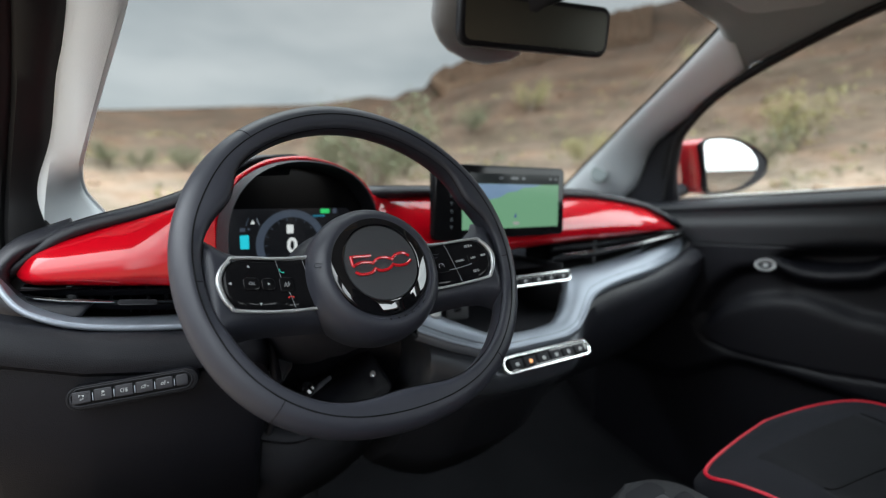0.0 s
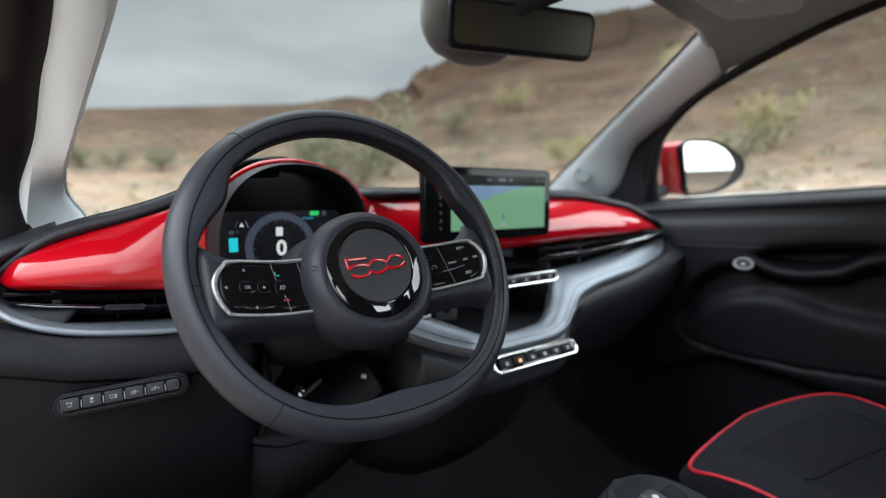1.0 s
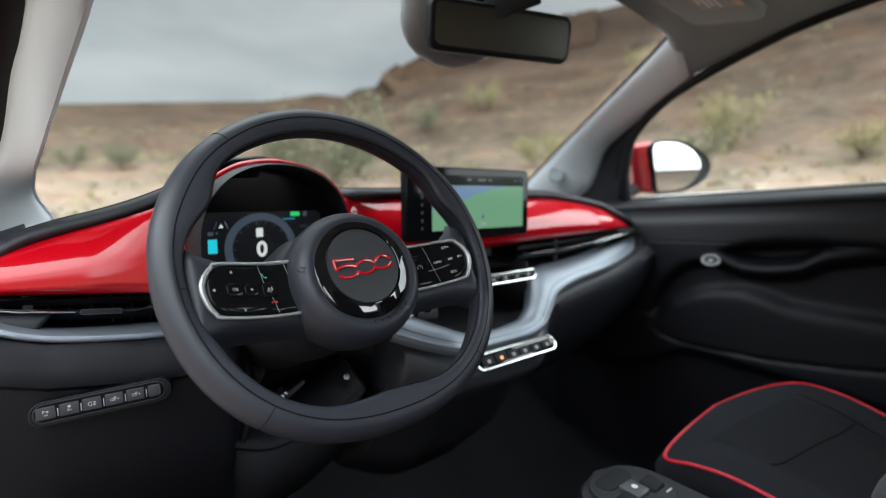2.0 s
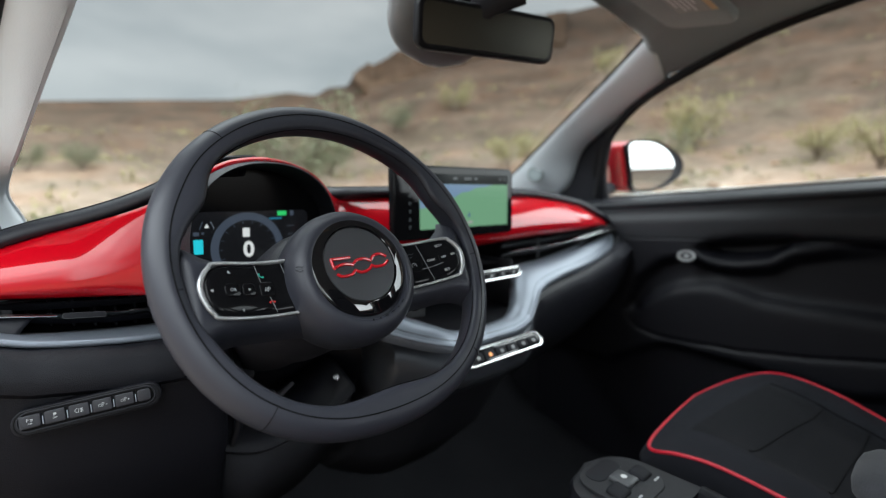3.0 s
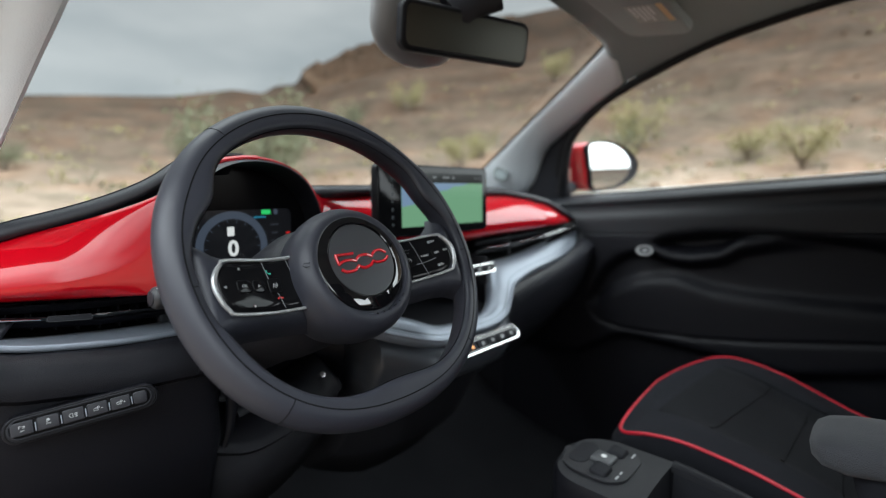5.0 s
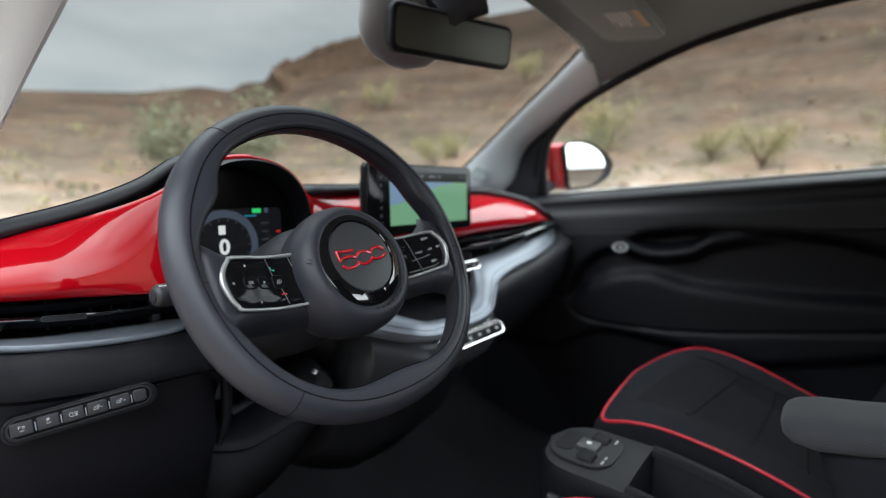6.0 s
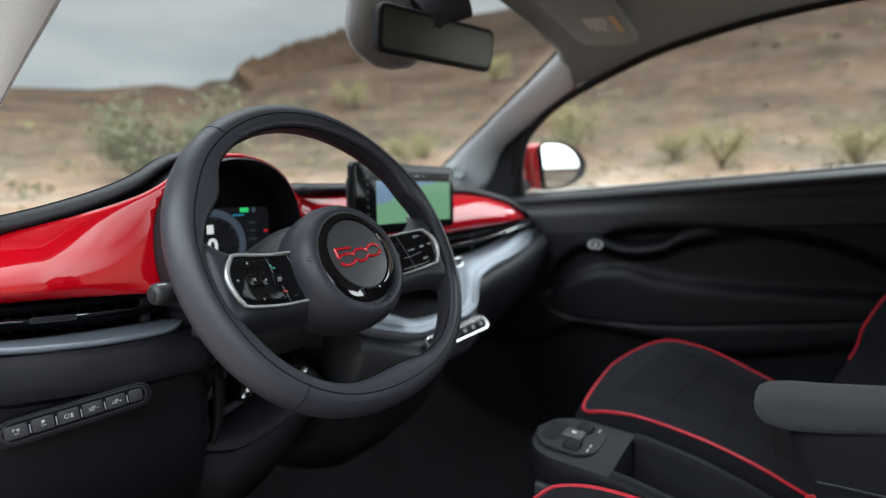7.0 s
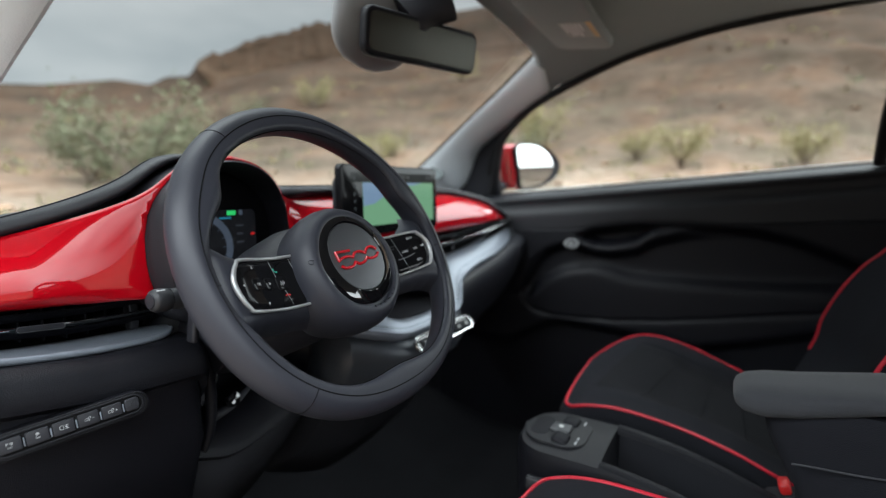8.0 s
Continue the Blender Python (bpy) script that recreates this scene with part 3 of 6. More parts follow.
for s in (1, -1):
    side_rows = [[(s * 0.71, y, z) for y in (-0.135, -0.4, -0.8, -1.25)] for z in (0.2, 0.6, 1.06)]
    lone("rear_side_trim", sheet(side_rows), PLASTIC_DARK, "dark rear quarter trim panel", "trim", "structure", thick=0.02 * s)
    for y0, y1 in ((-0.14, -0.30), (-0.95, -1.22)):
        post = [[(s * (0.70 - 0.33 * (z - 1.05)), y, z) for y in (y0, y1)] for z in (1.05, 1.2, 1.40)]
        lone("body_post", sheet(post), PILLAR, "light grey trim of a roof post", "pillar", "structure", thick=0.02 * s)
for s in (1, -1):
    kick = [[(s * 0.715, y, z) for y in (0.78, 1.0, 1.32)] for z in (0.15, 0.5, 0.97)]
    lone("kick_panel", sheet(kick), PLASTIC_DARK, "black kick panel in the footwell", "trim", "structure", thick=0.01 * s)
sill = tube([(-0.72, 1.1, 0.36), (-0.72, -0.15, 0.36)], 0.05, seg=12)
lone("door_sill", sill, PLASTIC_DARK, "black sill under the open driver's door", "sill", "structure")
# driver's side aperture: rubber seal and red body edge
BOUND = [(-0.615, 0.78, 0.80), (-0.617, 0.78, 0.95), (-0.616, 0.78, 0.99), (-0.612, 0.78, 1.03), (-0.604, 0.755, 1.068), (-0.5845, 0.68, 1.138), (-0.569, 0.60, 1.198), (-0.562, 0.555, 1.245), (-0.556, 0.50, 1.30), (-0.55, 0.44, 1.36)]
edge_in = spline(BOUND, 50)
lone("door_aperture_trim", sheet([[p + Vector((dx, dy, 0)) for dx, dy in ((0.0, 0.02), (-0.003, 0.004), (-0.014, -0.006), (-0.030, -0.008), (-0.036, -0.002), (-0.040, -0.008), (-0.060, -0.010), (-0.068, -0.004), (-0.078, -0.006), (-0.088, -0.002), (-0.092, 0.03))] for p in edge_in]), RUBBER, "black trim and rubber seal round the open door frame", "seal", "structure", thick=0.003)
lone("body_side", sheet([[p + Vector((dx, dy, 0)) for dx, dy in ((0.02, 0.03), (-0.02, 0.035), (-0.05, 0.05), (-0.07, 0.16), (-0.07, 0.5))] for p in spline([(-0.735, 0.97, 0.3), (-0.74, 0.95, 0.75), (-0.735, 0.93, 0.95), (-0.715, 0.90, 1.07)], 16)]),
     RED_PAINT, "glossy red painted front wing beside the door opening", "car wing", "structure", thick=0.004)

# ---- dashboard ----
HX, HZ, HB = -0.340, 0.970, 0.1020
half_width = lambda dx: 0.1105 if dx < 0 else 0.124
base_top = table([-0.67, -0.655, -0.63, -0.60, -0.56, -0.5, -0.4, -0.3, 0, 0.3, 0.4, 0.5, 0.58, 0.63, 0.655, 0.67], [0.938, 0.947, 0.960, 0.974, 0.987, 0.998, 1.013, 1.024, 1.028, 1.024, 1.013, 0.998, 0.973, 0.956, 0.947, 0.938], 0.03)
base_bot = table([-0.67, -0.64, -0.5, -0.4, 0, 0.2, 0.4, 0.58, 0.64, 0.67], [0.932, 0.928, 0.922, 0.920, 0.928, 0.936, 0.940, 0.943, 0.942, 0.936], 0.03)


def z_top(x):
    rise, s = (0.062, 0.114) if x < HX else (0.042, 0.062)
    flare = min(1.066, base_top(x) + rise * math.exp(-((x - HX) / s) ** 2))
    e = 1 - abs((x - HX) / (half_width(x - HX) + (0.0005 if x < HX else 0.003))) ** 2.3
    over = 0.0035 - 0.0027 * max(0.0, min(1.0, (x - HX) / 0.05))
    arch = HZ + HB * e ** (1 / 2.3) + over if e > 0 else 0.9
    blend = 0.007 if x < HX else 0.003
    return 0.5 * (flare + arch + math.sqrt((flare - arch) ** 2 + blend ** 2))


def hood_gap(x, z):
    return ((abs((x - HX) / half_width(x - HX)) ** 2.3 + abs((z - HZ) / HB) ** 2.3) ** (1 / 2.3) - 1) * 0.103


def lip_y(x, z):
    """How far back the hood's lip stands: nearest above, a little deeper at the sides."""
    u = max(-1.0, min(1.0, (x - HX) / half_width(x - HX)))
    return 0.645 + (0.056 * u if u > 0 else 0.025 * u)


def plan(x):
    return 0.006 * (abs(x) / 0.66) ** 3


def swell(x, z):
    return math.exp(-(max(0, hood_gap(x, z)) / (0.055 if x < HX else 0.040)) ** 1.4)


dash = thing("dashboard", (0, 0.8, 0.9), "black dashboard with a glossy red fascia band", "dashboard")
xs = [-0.641 + 0.026 * (i / 14) ** 2 for i in range(14)] + [-0.615 + 1.283 * i / 212 for i in range(213)]
rows = []
for x in xs:
    zt, zb = z_top(x) + 0.004 * math.exp(-((x + 0.63) / 0.03) ** 2), base_bot(x)
    blunt = math.sqrt(1 - (1 - min(1.0, (x + 0.6412) / 0.022)) ** 2)
    zt, zb = 0.940 + (zt - 0.940) * blunt, 0.940 + (zb - 0.940) * blunt
    full = min(1, (zt - zb) / 0.07)
    row = []
    for j in range(25):
        s = j / 24
        z = zt + (zb - zt) * s
        y = 0.742 + plan(x) - full * (0.060 * math.sin(math.pi * min(1, s * 0.62 + 0.02)) ** 0.8 - 0.012 * max(0, s - 0.85) / 0.15)
        g = swell(x, z)
        y = y * (1 - g) + (lip_y(x, z) + 0.003 + 0.028 * max(0.0, min(1.0, (HX - x) / half_width(x - HX)))) * g
        r = hood_gap(x, z) / 0.103 + 1
        k = 1 / r if 0.86 < r < 1 else 1.0
        row.append((HX + (x - HX) * k, y, HZ + (z - HZ) * k))
    rows.append(row)
part("fascia_panel", sheet(rows, keep=lambda q: hood_gap(sum(p[0] for p in q) / 4, sum(p[2] for p in q) / 4) > 0.0002), RED, dash, "glossy red lacquered fascia band", sharp=180, thick=0.003)
# soft pad over it, back to the windscreen
rows = []
for i in range(161):
    x = -0.70 + 1.40 * i / 160
    e = max(-0.668, min(0.668, x))
    zt, y0 = z_top(e), 0.742 + plan(e) - 0.044 * swell(e, z_top(e))
    drop = -0.035 * ((abs(x) - 0.64) / 0.06) ** 2 if x > 0.64 else -0.016 * ((-x - 0.585) / 0.06) ** 1.5 if x < -0.585 else 0
    if e > HX:
        low_pad = min(zt, base_top(e) + 0.054 * math.exp(-((e - HX) / 0.048) ** 2))
        y0 += 0.085 * min(1.0, (zt - low_pad) / 0.005) * min(1.0, max(0.0, HX + 0.150 - e) / 0.02)
        zt = low_pad
    sec = [(0.012, -0.006), (-0.006, -0.003), (-0.015, 0.002), (-0.017, 0.007), (-0.013, 0.0125), (-0.002, 0.0155), (0.02, 0.0155), (0.05, 0.007), (0.12, -0.004)]
    hump = zt - base_top(e)
    low = math.exp(-((e - HX - 0.01) / 0.075) ** 4)
    sec = [(a, b * (1 - 0.75 * low)) for a, b in sec]
    fall = [0, 0, 0, 0, 0, 0, 0.12, 0.5, 0.95]
    row = [(x, y0 + a, zt + b + drop - hump * k) for (a, b), k in zip(sec, fall)]
    row += [(x, 1.0, base_top(e) + drop), (x, 1.12, base_top(e) - 0.015 + drop), (x, 1.22 - 0.10 * (abs(x) / 0.7) ** 2, base_top(e) - 0.035 + drop)]
    rows.append(row)
part("top_pad", sheet(rows), PLASTIC_SOFT, dash, "black soft-touch dashboard pad", sharp=180, thick=-0.004)
part("pad_seam", tube([Vector(r[5]).lerp(Vector(r[6]), 0.25) + Vector((0, 0, 0.0002)) for r in rows[4:-4]], 0.0012, seg=6), PLASTIC_DARK, dash)
# rounded ends of the pad
inner = spline([(-0.585, 0.742, 0.984), (-0.610, 0.738, 0.972), (-0.634, 0.734, 0.957), (-0.644, 0.730, 0.940), (-0.638, 0.722, 0.924), (-0.61, 0.716, 0.914), (-0.57, 0.714, 0.908)], 40)
outer_edge = spline([(-0.590, 0.765, 0.999), (-0.616, 0.761, 0.989), (-0.641, 0.756, 0.977), (-0.660, 0.750, 0.957), (-0.672, 0.740, 0.932), (-0.668, 0.728, 0.910), (-0.645, 0.712, 0.895), (-0.59, 0.700, 0.884)], 40)
part("end_pad", sheet([[p.lerp(q, k / 9) + Vector((0, -0.020 * math.sin(math.pi * k / 9) ** 0.8 * math.sin(math.pi * (0.08 + 0.84 * i / 39)), 0)) for k in range(10)] for i, (p, q) in enumerate(zip(inner, outer_edge))]), PLASTIC_SOFT, dash, "soft black pad round the end of the fascia", sharp=180, thick=0.004)
for s in (1,):
    ring = spline([(s * 0.58, 0.772, 0.972), (s * 0.635, 0.764, 0.962), (s * 0.676, 0.750, 0.947), (s * 0.685, 0.734, 0.928), (s * 0.662, 0.712, 0.912), (s * 0.62, 0.706, 0.890)], 26)
    part("end_pad", tube(ring, [0.012 + 0.005 * math.sin(math.pi * k / 25) - 0.011 * max(0, (k - 17) / 8) for k in range(26)], seg=12), PLASTIC_SOFT, dash)

part("end_filler", sheet([[(x, 0.752, z) for z in (0.90, 0.93, 0.962)] for x in (-0.68, -0.65, -0.60)]), PLASTIC_DARK, dash)

# instrument hood
power = lambda v: math.copysign(abs(v) ** (2 / 2.3), v)
oval = lambda k: [((half_width(math.cos(t)) - (0.0055 if k < 0.99 and math.cos(t) < 0 else 0)) * k * power(math.cos(t)), HB * k * power(math.sin(t))) for t in [2 * math.pi * i / 96 for i in range(96)]]
el = lambda k, back, deep=0.0: [(HX + a, lip_y(HX + a, HZ + b) + back + deep * max(0.0, -a / 0.105), HZ + b) for a, b in oval(k)]
hood = [el(1.0, 0.06, 0.026), el(1.0, 0.012, 0.026), el(0.998, 0.006, 0.022), el(0.992, 0.004, 0.016), el(0.984, 0.0005, 0.003), el(0.972, 0.0), el(0.960, 0.004), el(0.953, 0.015), el(0.945, 0.045), [(HX + a, 0.7405, HZ + b) for a, b in oval(0.935)]]
part("instrument_hood", sheet(hood, wrap_cols=True), PLASTIC_SOFT, dash, "black oval instrument hood", sharp=60)
cluster = thing("instrument_cluster", (HX, 0.74, HZ), "lit digital instrument display inside the black oval hood", "instrument display")
part("display", slab(oval(0.94), 0.004, 0, facing((HX, 0.742, HZ))), DISPLAY, cluster)

# vents
for s, x0, x1 in ((-1, -0.635, -0.40), (1, 0.17, 0.635)):
    vent = thing("air_vent", ((x0 + x1) / 2, 0.73, 0.9), "slim black dashboard air vent with a chrome blade", "air vent", group="dashboard air vents")
    n = 40
    px = [x0 + (x1 - x0) * i / n for i in range(n + 1)]
    low = lambda x: (np.interp(x, [-0.65, -0.6, -0.55, -0.5, -0.4], [0.918, 0.896, 0.884, 0.875, 0.871]) if x < 0 else np.interp(x, [0.16, 0.3, 0.45, 0.6, 0.64], [0.886, 0.886, 0.902, 0.928, 0.938]))
    # near-black inside: the shade in the vent's depth is put into the colour
    part("cavity", sheet([[(x, 0.70 + plan(x), base_bot(x) - 0.002), (x, 0.79 + plan(x), base_bot(x) - 0.004), (x, 0.79 + plan(x), low(x) - 0.004), (x, 0.70 + plan(x), low(x) - 0.004)] for x in px], ), STITCH_AND_SHADE, vent)
    for k in (0.3, 0.72):
        part("slat", tube([(x, 0.715 + plan(x), base_bot(x) * k + low(x) * (1 - k)) for x in px], 0.0022, seg=6, flat=3.0), PLASTIC if s < 0 else STALK_GREY, vent)
    part("blade", tube([(x, 0.702 + plan(x), base_bot(x) * 0.5 + low(x) * 0.5) for x in px[1:-1]], 0.0016, seg=6, flat=2.0), GLOSS, vent, "gloss black blade")
    part("chrome_blade", tube([(x, 0.699 + plan(x), base_bot(x) * 0.5 + low(x) * 0.5) for x in px[2:-2] if x > 0 or x < -0.55], 0.0009, seg=6), CHROME, vent, "thin chrome line on the blade")
    for x in ((-0.592, -0.436) if s < 0 else (0.30, 0.47)):
        part("divider", rbox((0.010, 0.014, base_bot(x) - low(x) + 0.004), 0.002, pose(x, 0.722 + plan(x), (base_bot(x) + low(x)) / 2)), STALK_GREY, vent, "grey upright divider")
    cx = -0.530 if s < 0 else 0.29
    tm = facing((cx, 0.697 + plan(cx), base_bot(cx) * 0.5 + low(cx) * 0.5), (0, -1, 0.3)) @ pose(0, 0, 0, 0, 0, -6 if s < 0 else 4)
    tab = part("blade_tab", slab(rrect(0.038, 0.0055, 0.0026, 6), 0.004, 0.001, tm), PLASTIC_DARK, vent)
    part("tab_outline", tube([tm @ Vector((a, b, 0.004)) for a, b in rrect(0.038, 0.0055, 0.0026, 6)], 0.0005, closed=True, seg=6), STALK_GREY, tab, "fine grey outline")
    for i in range(1, 12):
        cx = x0 + (x1 - x0) * i / 12
        part("vane", rbox((0.003, 0.03, (base_bot(cx) - low(cx)) * 0.9), 0.0008, pose(cx, 0.745 + plan(cx), (base_bot(cx) + low(cx)) / 2), 1), PLASTIC, vent)

# satin trim: a shelf under the vents that dips round the tray in the middle
half_front = [(0.0, 0.588, 0.796), (0.035, 0.587, 0.796), (0.075, 0.587, 0.798), (0.11, 0.592, 0.806), (0.15, 0.612, 0.818), (0.19, 0.634, 0.834), (0.225, 0.646, 0.846), (0.30, 0.655, 0.859), (0.446, 0.668, 0.873), (0.58, 0.695, 0.894), (0.65, 0.73, 0.918)]
half_back = [(0.0, 0.612, 0.806), (0.035, 0.612, 0.808), (0.066, 0.614, 0.812), (0.099, 0.625, 0.825), (0.143, 0.657, 0.845), (0.176, 0.684, 0.870), (0.21, 0.699, 0.882), (0.30, 0.706, 0.886), (0.446, 0.722, 0.900), (0.57, 0.745, 0.921), (0.64, 0.765, 0.936)]


def shelf_rows(front, back, n):
    rows = []
    for f, b in zip(spline(front, n), spline(back, n)):
        d = b - f
        lift = Vector((0, -0.3, 0.95)) * 0.006
        rows.append([b + Vector((0, 0.01, -0.01)), b] + [b.lerp(f, k / 6) + lift * math.sin(math.pi * k / 6) for k in range(1, 6)] + [f, f + Vector((0, -0.004, -0.005)), f + Vector((0, -0.003, -0.012)), f + Vector((0, 0.006, -0.018))])
    return rows


flipped = lambda pts: [(-x, y, z) for x, y, z in pts]
front = flipped(half_front[5:0:-1]) + half_front
back = flipped(half_back[5:0:-1]) + half_back
part("satin_trim", sheet(shelf_rows(front, back, 110)), SATIN, dash, "satin grey sweeping trim shelf", sharp=180)
edge_line, back_line = spline(front, 110), spline(back, 110)
part("satin_lip", tube([p + Vector((0, -0.003, -0.003)) for p in edge_line], 0.0028, seg=10), SATIN, dash, "rounded satin grey front lip")
part("trim_groove", tube([f.lerp(b, 0.14) + Vector((0, -0.0010, 0.0024)) for f, b in zip(edge_line, back_line)], 0.0005, seg=6), PLASTIC_DARK, dash)
lip_left = [(-0.652, 0.702, 0.948), (-0.645, 0.684, 0.932), (-0.630, 0.669, 0.913), (-0.608, 0.662, 0.900), (-0.583, 0.660, 0.891), (-0.554, 0.659, 0.885), (-0.519, 0.659, 0.880), (-0.491, 0.659, 0.877), (-0.450, 0.661, 0.874), (-0.428, 0.666, 0.8745), (-0.414, 0.682, 0.876)]
back_left = [(-0.655, 0.720, 0.950), (-0.648, 0.722, 0.934), (-0.634, 0.722, 0.914), (-0.612, 0.722, 0.899), (-0.586, 0.722, 0.8885), (-0.555, 0.722, 0.8825), (-0.519, 0.722, 0.879), (-0.490, 0.722, 0.8765), (-0.448, 0.720, 0.8745), (-0.424, 0.716, 0.8745), (-0.413, 0.70, 0.8755)]
line, rear_line = spline(lip_left, 70), spline(back_left, 70)
part("satin_trim", sheet([[b.lerp(f, k / 5) + Vector((0, 0, 0.0015 * math.sin(math.pi * k / 5) + 0.001)) for k in range(6)] for f, b in zip(line, rear_line)]), SATIN, dash, "satin blue-grey trim shelf under the vent", sharp=180, thick=0.003)
part("satin_lip", tube(line, [0.0036 - 0.0012 * abs(k / 34.5 - 1) ** 3 for k in range(70)], seg=10), SATIN, dash, "rounded satin grey front lip")
# tray cavity behind the shelf
part("tray", sheet([[(x * k, y, z) for x, k in ((-0.16, 1), (-0.10, 1), (0, 1), (0.10, 1), (0.16, 1))] for y, z in ((0.70, 0.892), (0.80, 0.892), (0.81, 0.86), (0.80, 0.806), (0.625, 0.803))]), PLASTIC_DARK, dash, "dark open storage tray")
for s in (-1, 1):
    part("tray_side", sheet([[(s * 0.155, y, z) for y in (0.672, 0.81)] for z in (0.80, 0.9)]), PLASTIC_DARK, dash, thick=0.004)

usb = part("socket_plate", slab(rrect(0.042, 0.032, 0.005), 0.006, 0.001, facing((-0.053, 0.728, 0.824), (-0.25, -1, 0.15))), STALK_GREY, dash, "grey charging socket plate in the tray")
part("socket", slab(rrect(0.013, 0.006, 0.002), 0.0012, 0, facing((-0.053, 0.728, 0.824), (-0.25, -1, 0.15)) @ pose(0, 0, 0.0056)), GLOSS, usb, "dark charging socket")
part("start_button", lathe([(0.0105, -0.002), (0.0105, 0.003), (0.0095, 0.0042), (0.0080, 0.0042), (0.0072, 0.003), (0.001, 0.0032)], 32, facing((-0.150, 0.650, 0.848), (-0.2, -0.6, 0.8))), SILVER, dash, "round silver push button on the trim")

# lower fascia: bulging middle, flat sides
def lower_front(x):
    mid = math.exp(-(abs(x) / 0.155) ** 4)
    left = 1 / (1 + math.exp((x + 0.40) / 0.004))
    if x > 0:
        left = 0
    return mid, left


rows, xs_low = [], []
for i in range(281):
    x = -0.66 + 1.33 * i / 280
    xs_low.append(x)
    mid, left = lower_front(x)
    gap = 1 if -0.40 < x < -0.17 else 0
    y_top = 0.675 * (1 - mid) + 0.594 * mid - 0.035 * left + 0.02 * (abs(x) / 0.66) ** 3 + 0.10 * gap * (1 - mid)
    z_edge = (np.interp(abs(x), [0.0, 0.075, 0.11, 0.15, 0.19, 0.225, 0.30, 0.446, 0.58, 0.66], [0.783, 0.785, 0.793, 0.805, 0.821, 0.833, 0.846, 0.860, 0.881, 0.902]) if x > -0.2 else np.interp(-x, [0.2, 0.25, 0.40, 0.5, 0.58, 0.66], [0.826, 0.845, 0.858, 0.863, 0.875, 0.90]))
    sec = [(0.01, 0.0), (-0.012, -0.008), (-0.024, -0.02), (-0.022, -0.05), (-0.006, -0.09), (0.012, -0.13), (0.045, -0.18), (0.10, -0.24), (0.2, -0.30)]
    padded = [(0.024, 0.008), (-0.004, 0.006), (-0.015, -0.003), (-0.021, -0.015), (-0.020, -0.024), (-0.012, -0.029), (-0.009, -0.031), (-0.010, -0.10), (0.04, -0.24)]
    ledge_sec = [(0.01, 0.0), (-0.012, -0.008), (-0.024, -0.02), (-0.025, -0.040), (-0.017, -0.052), (0.004, -0.060), (0.05, -0.10), (0.10, -0.20), (0.2, -0.30)]
    sec = [(a * (1 - mid) + c * mid, b * (1 - mid) + d * mid) for (a, b), (c, d) in zip(sec, ledge_sec)]
    rows.append([(x, y_top + a * (1 - left) + c * left, z_edge + b * (1 - left) + d * left) for (a, b), (c, d) in zip(sec, padded)])
cuts = [min(range(281), key=lambda i: abs(xs_low[i] - c)) for c in (-0.17, 0.172)]
part("lower_panel", sheet(rows[:cuts[0] + 1]), PLASTIC, dash, "black grained lower dashboard", sharp=50, thick=-0.004)
part("centre_panel", sheet([r[:6] for r in rows[cuts[0]:cuts[1] + 1]]), PANEL_SATIN, dash, "satin dark grey bulging panel below the trim", sharp=50, thick=-0.004)
part("centre_base", sheet([r[5:] for r in rows[cuts[0]:cuts[1] + 1]]), PLASTIC_DARK, dash, "matt black base below the centre panel", sharp=50, thick=-0.004)
# same panel in a lighter material: sheen from above put into the colour
part("lower_panel", sheet(rows[cuts[1]:]), PLASTIC_SOFT, dash, "black grained lower dashboard", sharp=50, thick=-0.004)

# ---- steering wheel ----
TILT = 0.492
WHEEL_TURN = Matrix(((1, 0, 0, 0), (0, math.sin(TILT), -math.cos(TILT), 0), (0, math.cos(TILT), math.sin(TILT), 0), (0, 0, 0, 1)))
wheel = thing("steering_wheel", (-0.3362, 0.4787, 0.9768), "black leather steering wheel with chrome-framed button pads", "steering wheel", turn=WHEEL_TURN)


def rim_at(t):
    """A point of the rim's middle line: round above, a little flattened below."""
    k = math.pi / 2 - t
    r = 0.1615 - 0.0037 * math.cos(k) - 0.0029 * math.cos(2 * k) + 0.0014 * math.cos(3 * k) - 0.0010 * math.cos(4 * k) + 0.0008 * math.cos(5 * k)
    return Vector((0.0049 + r * math.cos(t), r * math.sin(t), -0.0112))


def rim_frame(t):
    p, d = rim_at(t), (rim_at(t + 0.01) - rim_at(t - 0.01)).normalized()
    return p, Vector((d.y, -d.x, 0))


def rim_section(t, a, proud=0.0):
    """A point of the rim's skin: rounded outside, drawn out inwards to a stitched edge."""
    p, out = rim_frame(t)
    deg = math.degrees(t) % 360
    grip = sum(math.exp(-((deg - g) / 10) ** 2) for g in (24, 156))
    spoke = sum(math.exp(-((deg - g) / 15) ** 4) for g in (-7, 353, 187))
    c, s = math.cos(a), math.sin(a)
    r_in = 0.0108 + 0.0061 * math.exp(-((deg - 90) / 45) ** 2) + 0.0108 * math.exp(-((deg - 270) / 19) ** 2) + 0.0110 * grip - 0.003 * spoke
    tall = (0.0181 + 0.0008 * grip) * (1 - 0.45 * spoke * max(0.0, -c) ** 1.5)
    if c > 0:
        w, h = c * 0.0155, s * tall
    else:
        w, h = c * r_in, s * tall + 0.0105 * c * c
    q = p + out * w + Vector((0, 0, h))
    if proud:
        q = q + (out * c * tall + Vector((0, 0, s * 0.0155))).normalized() * proud
    return q


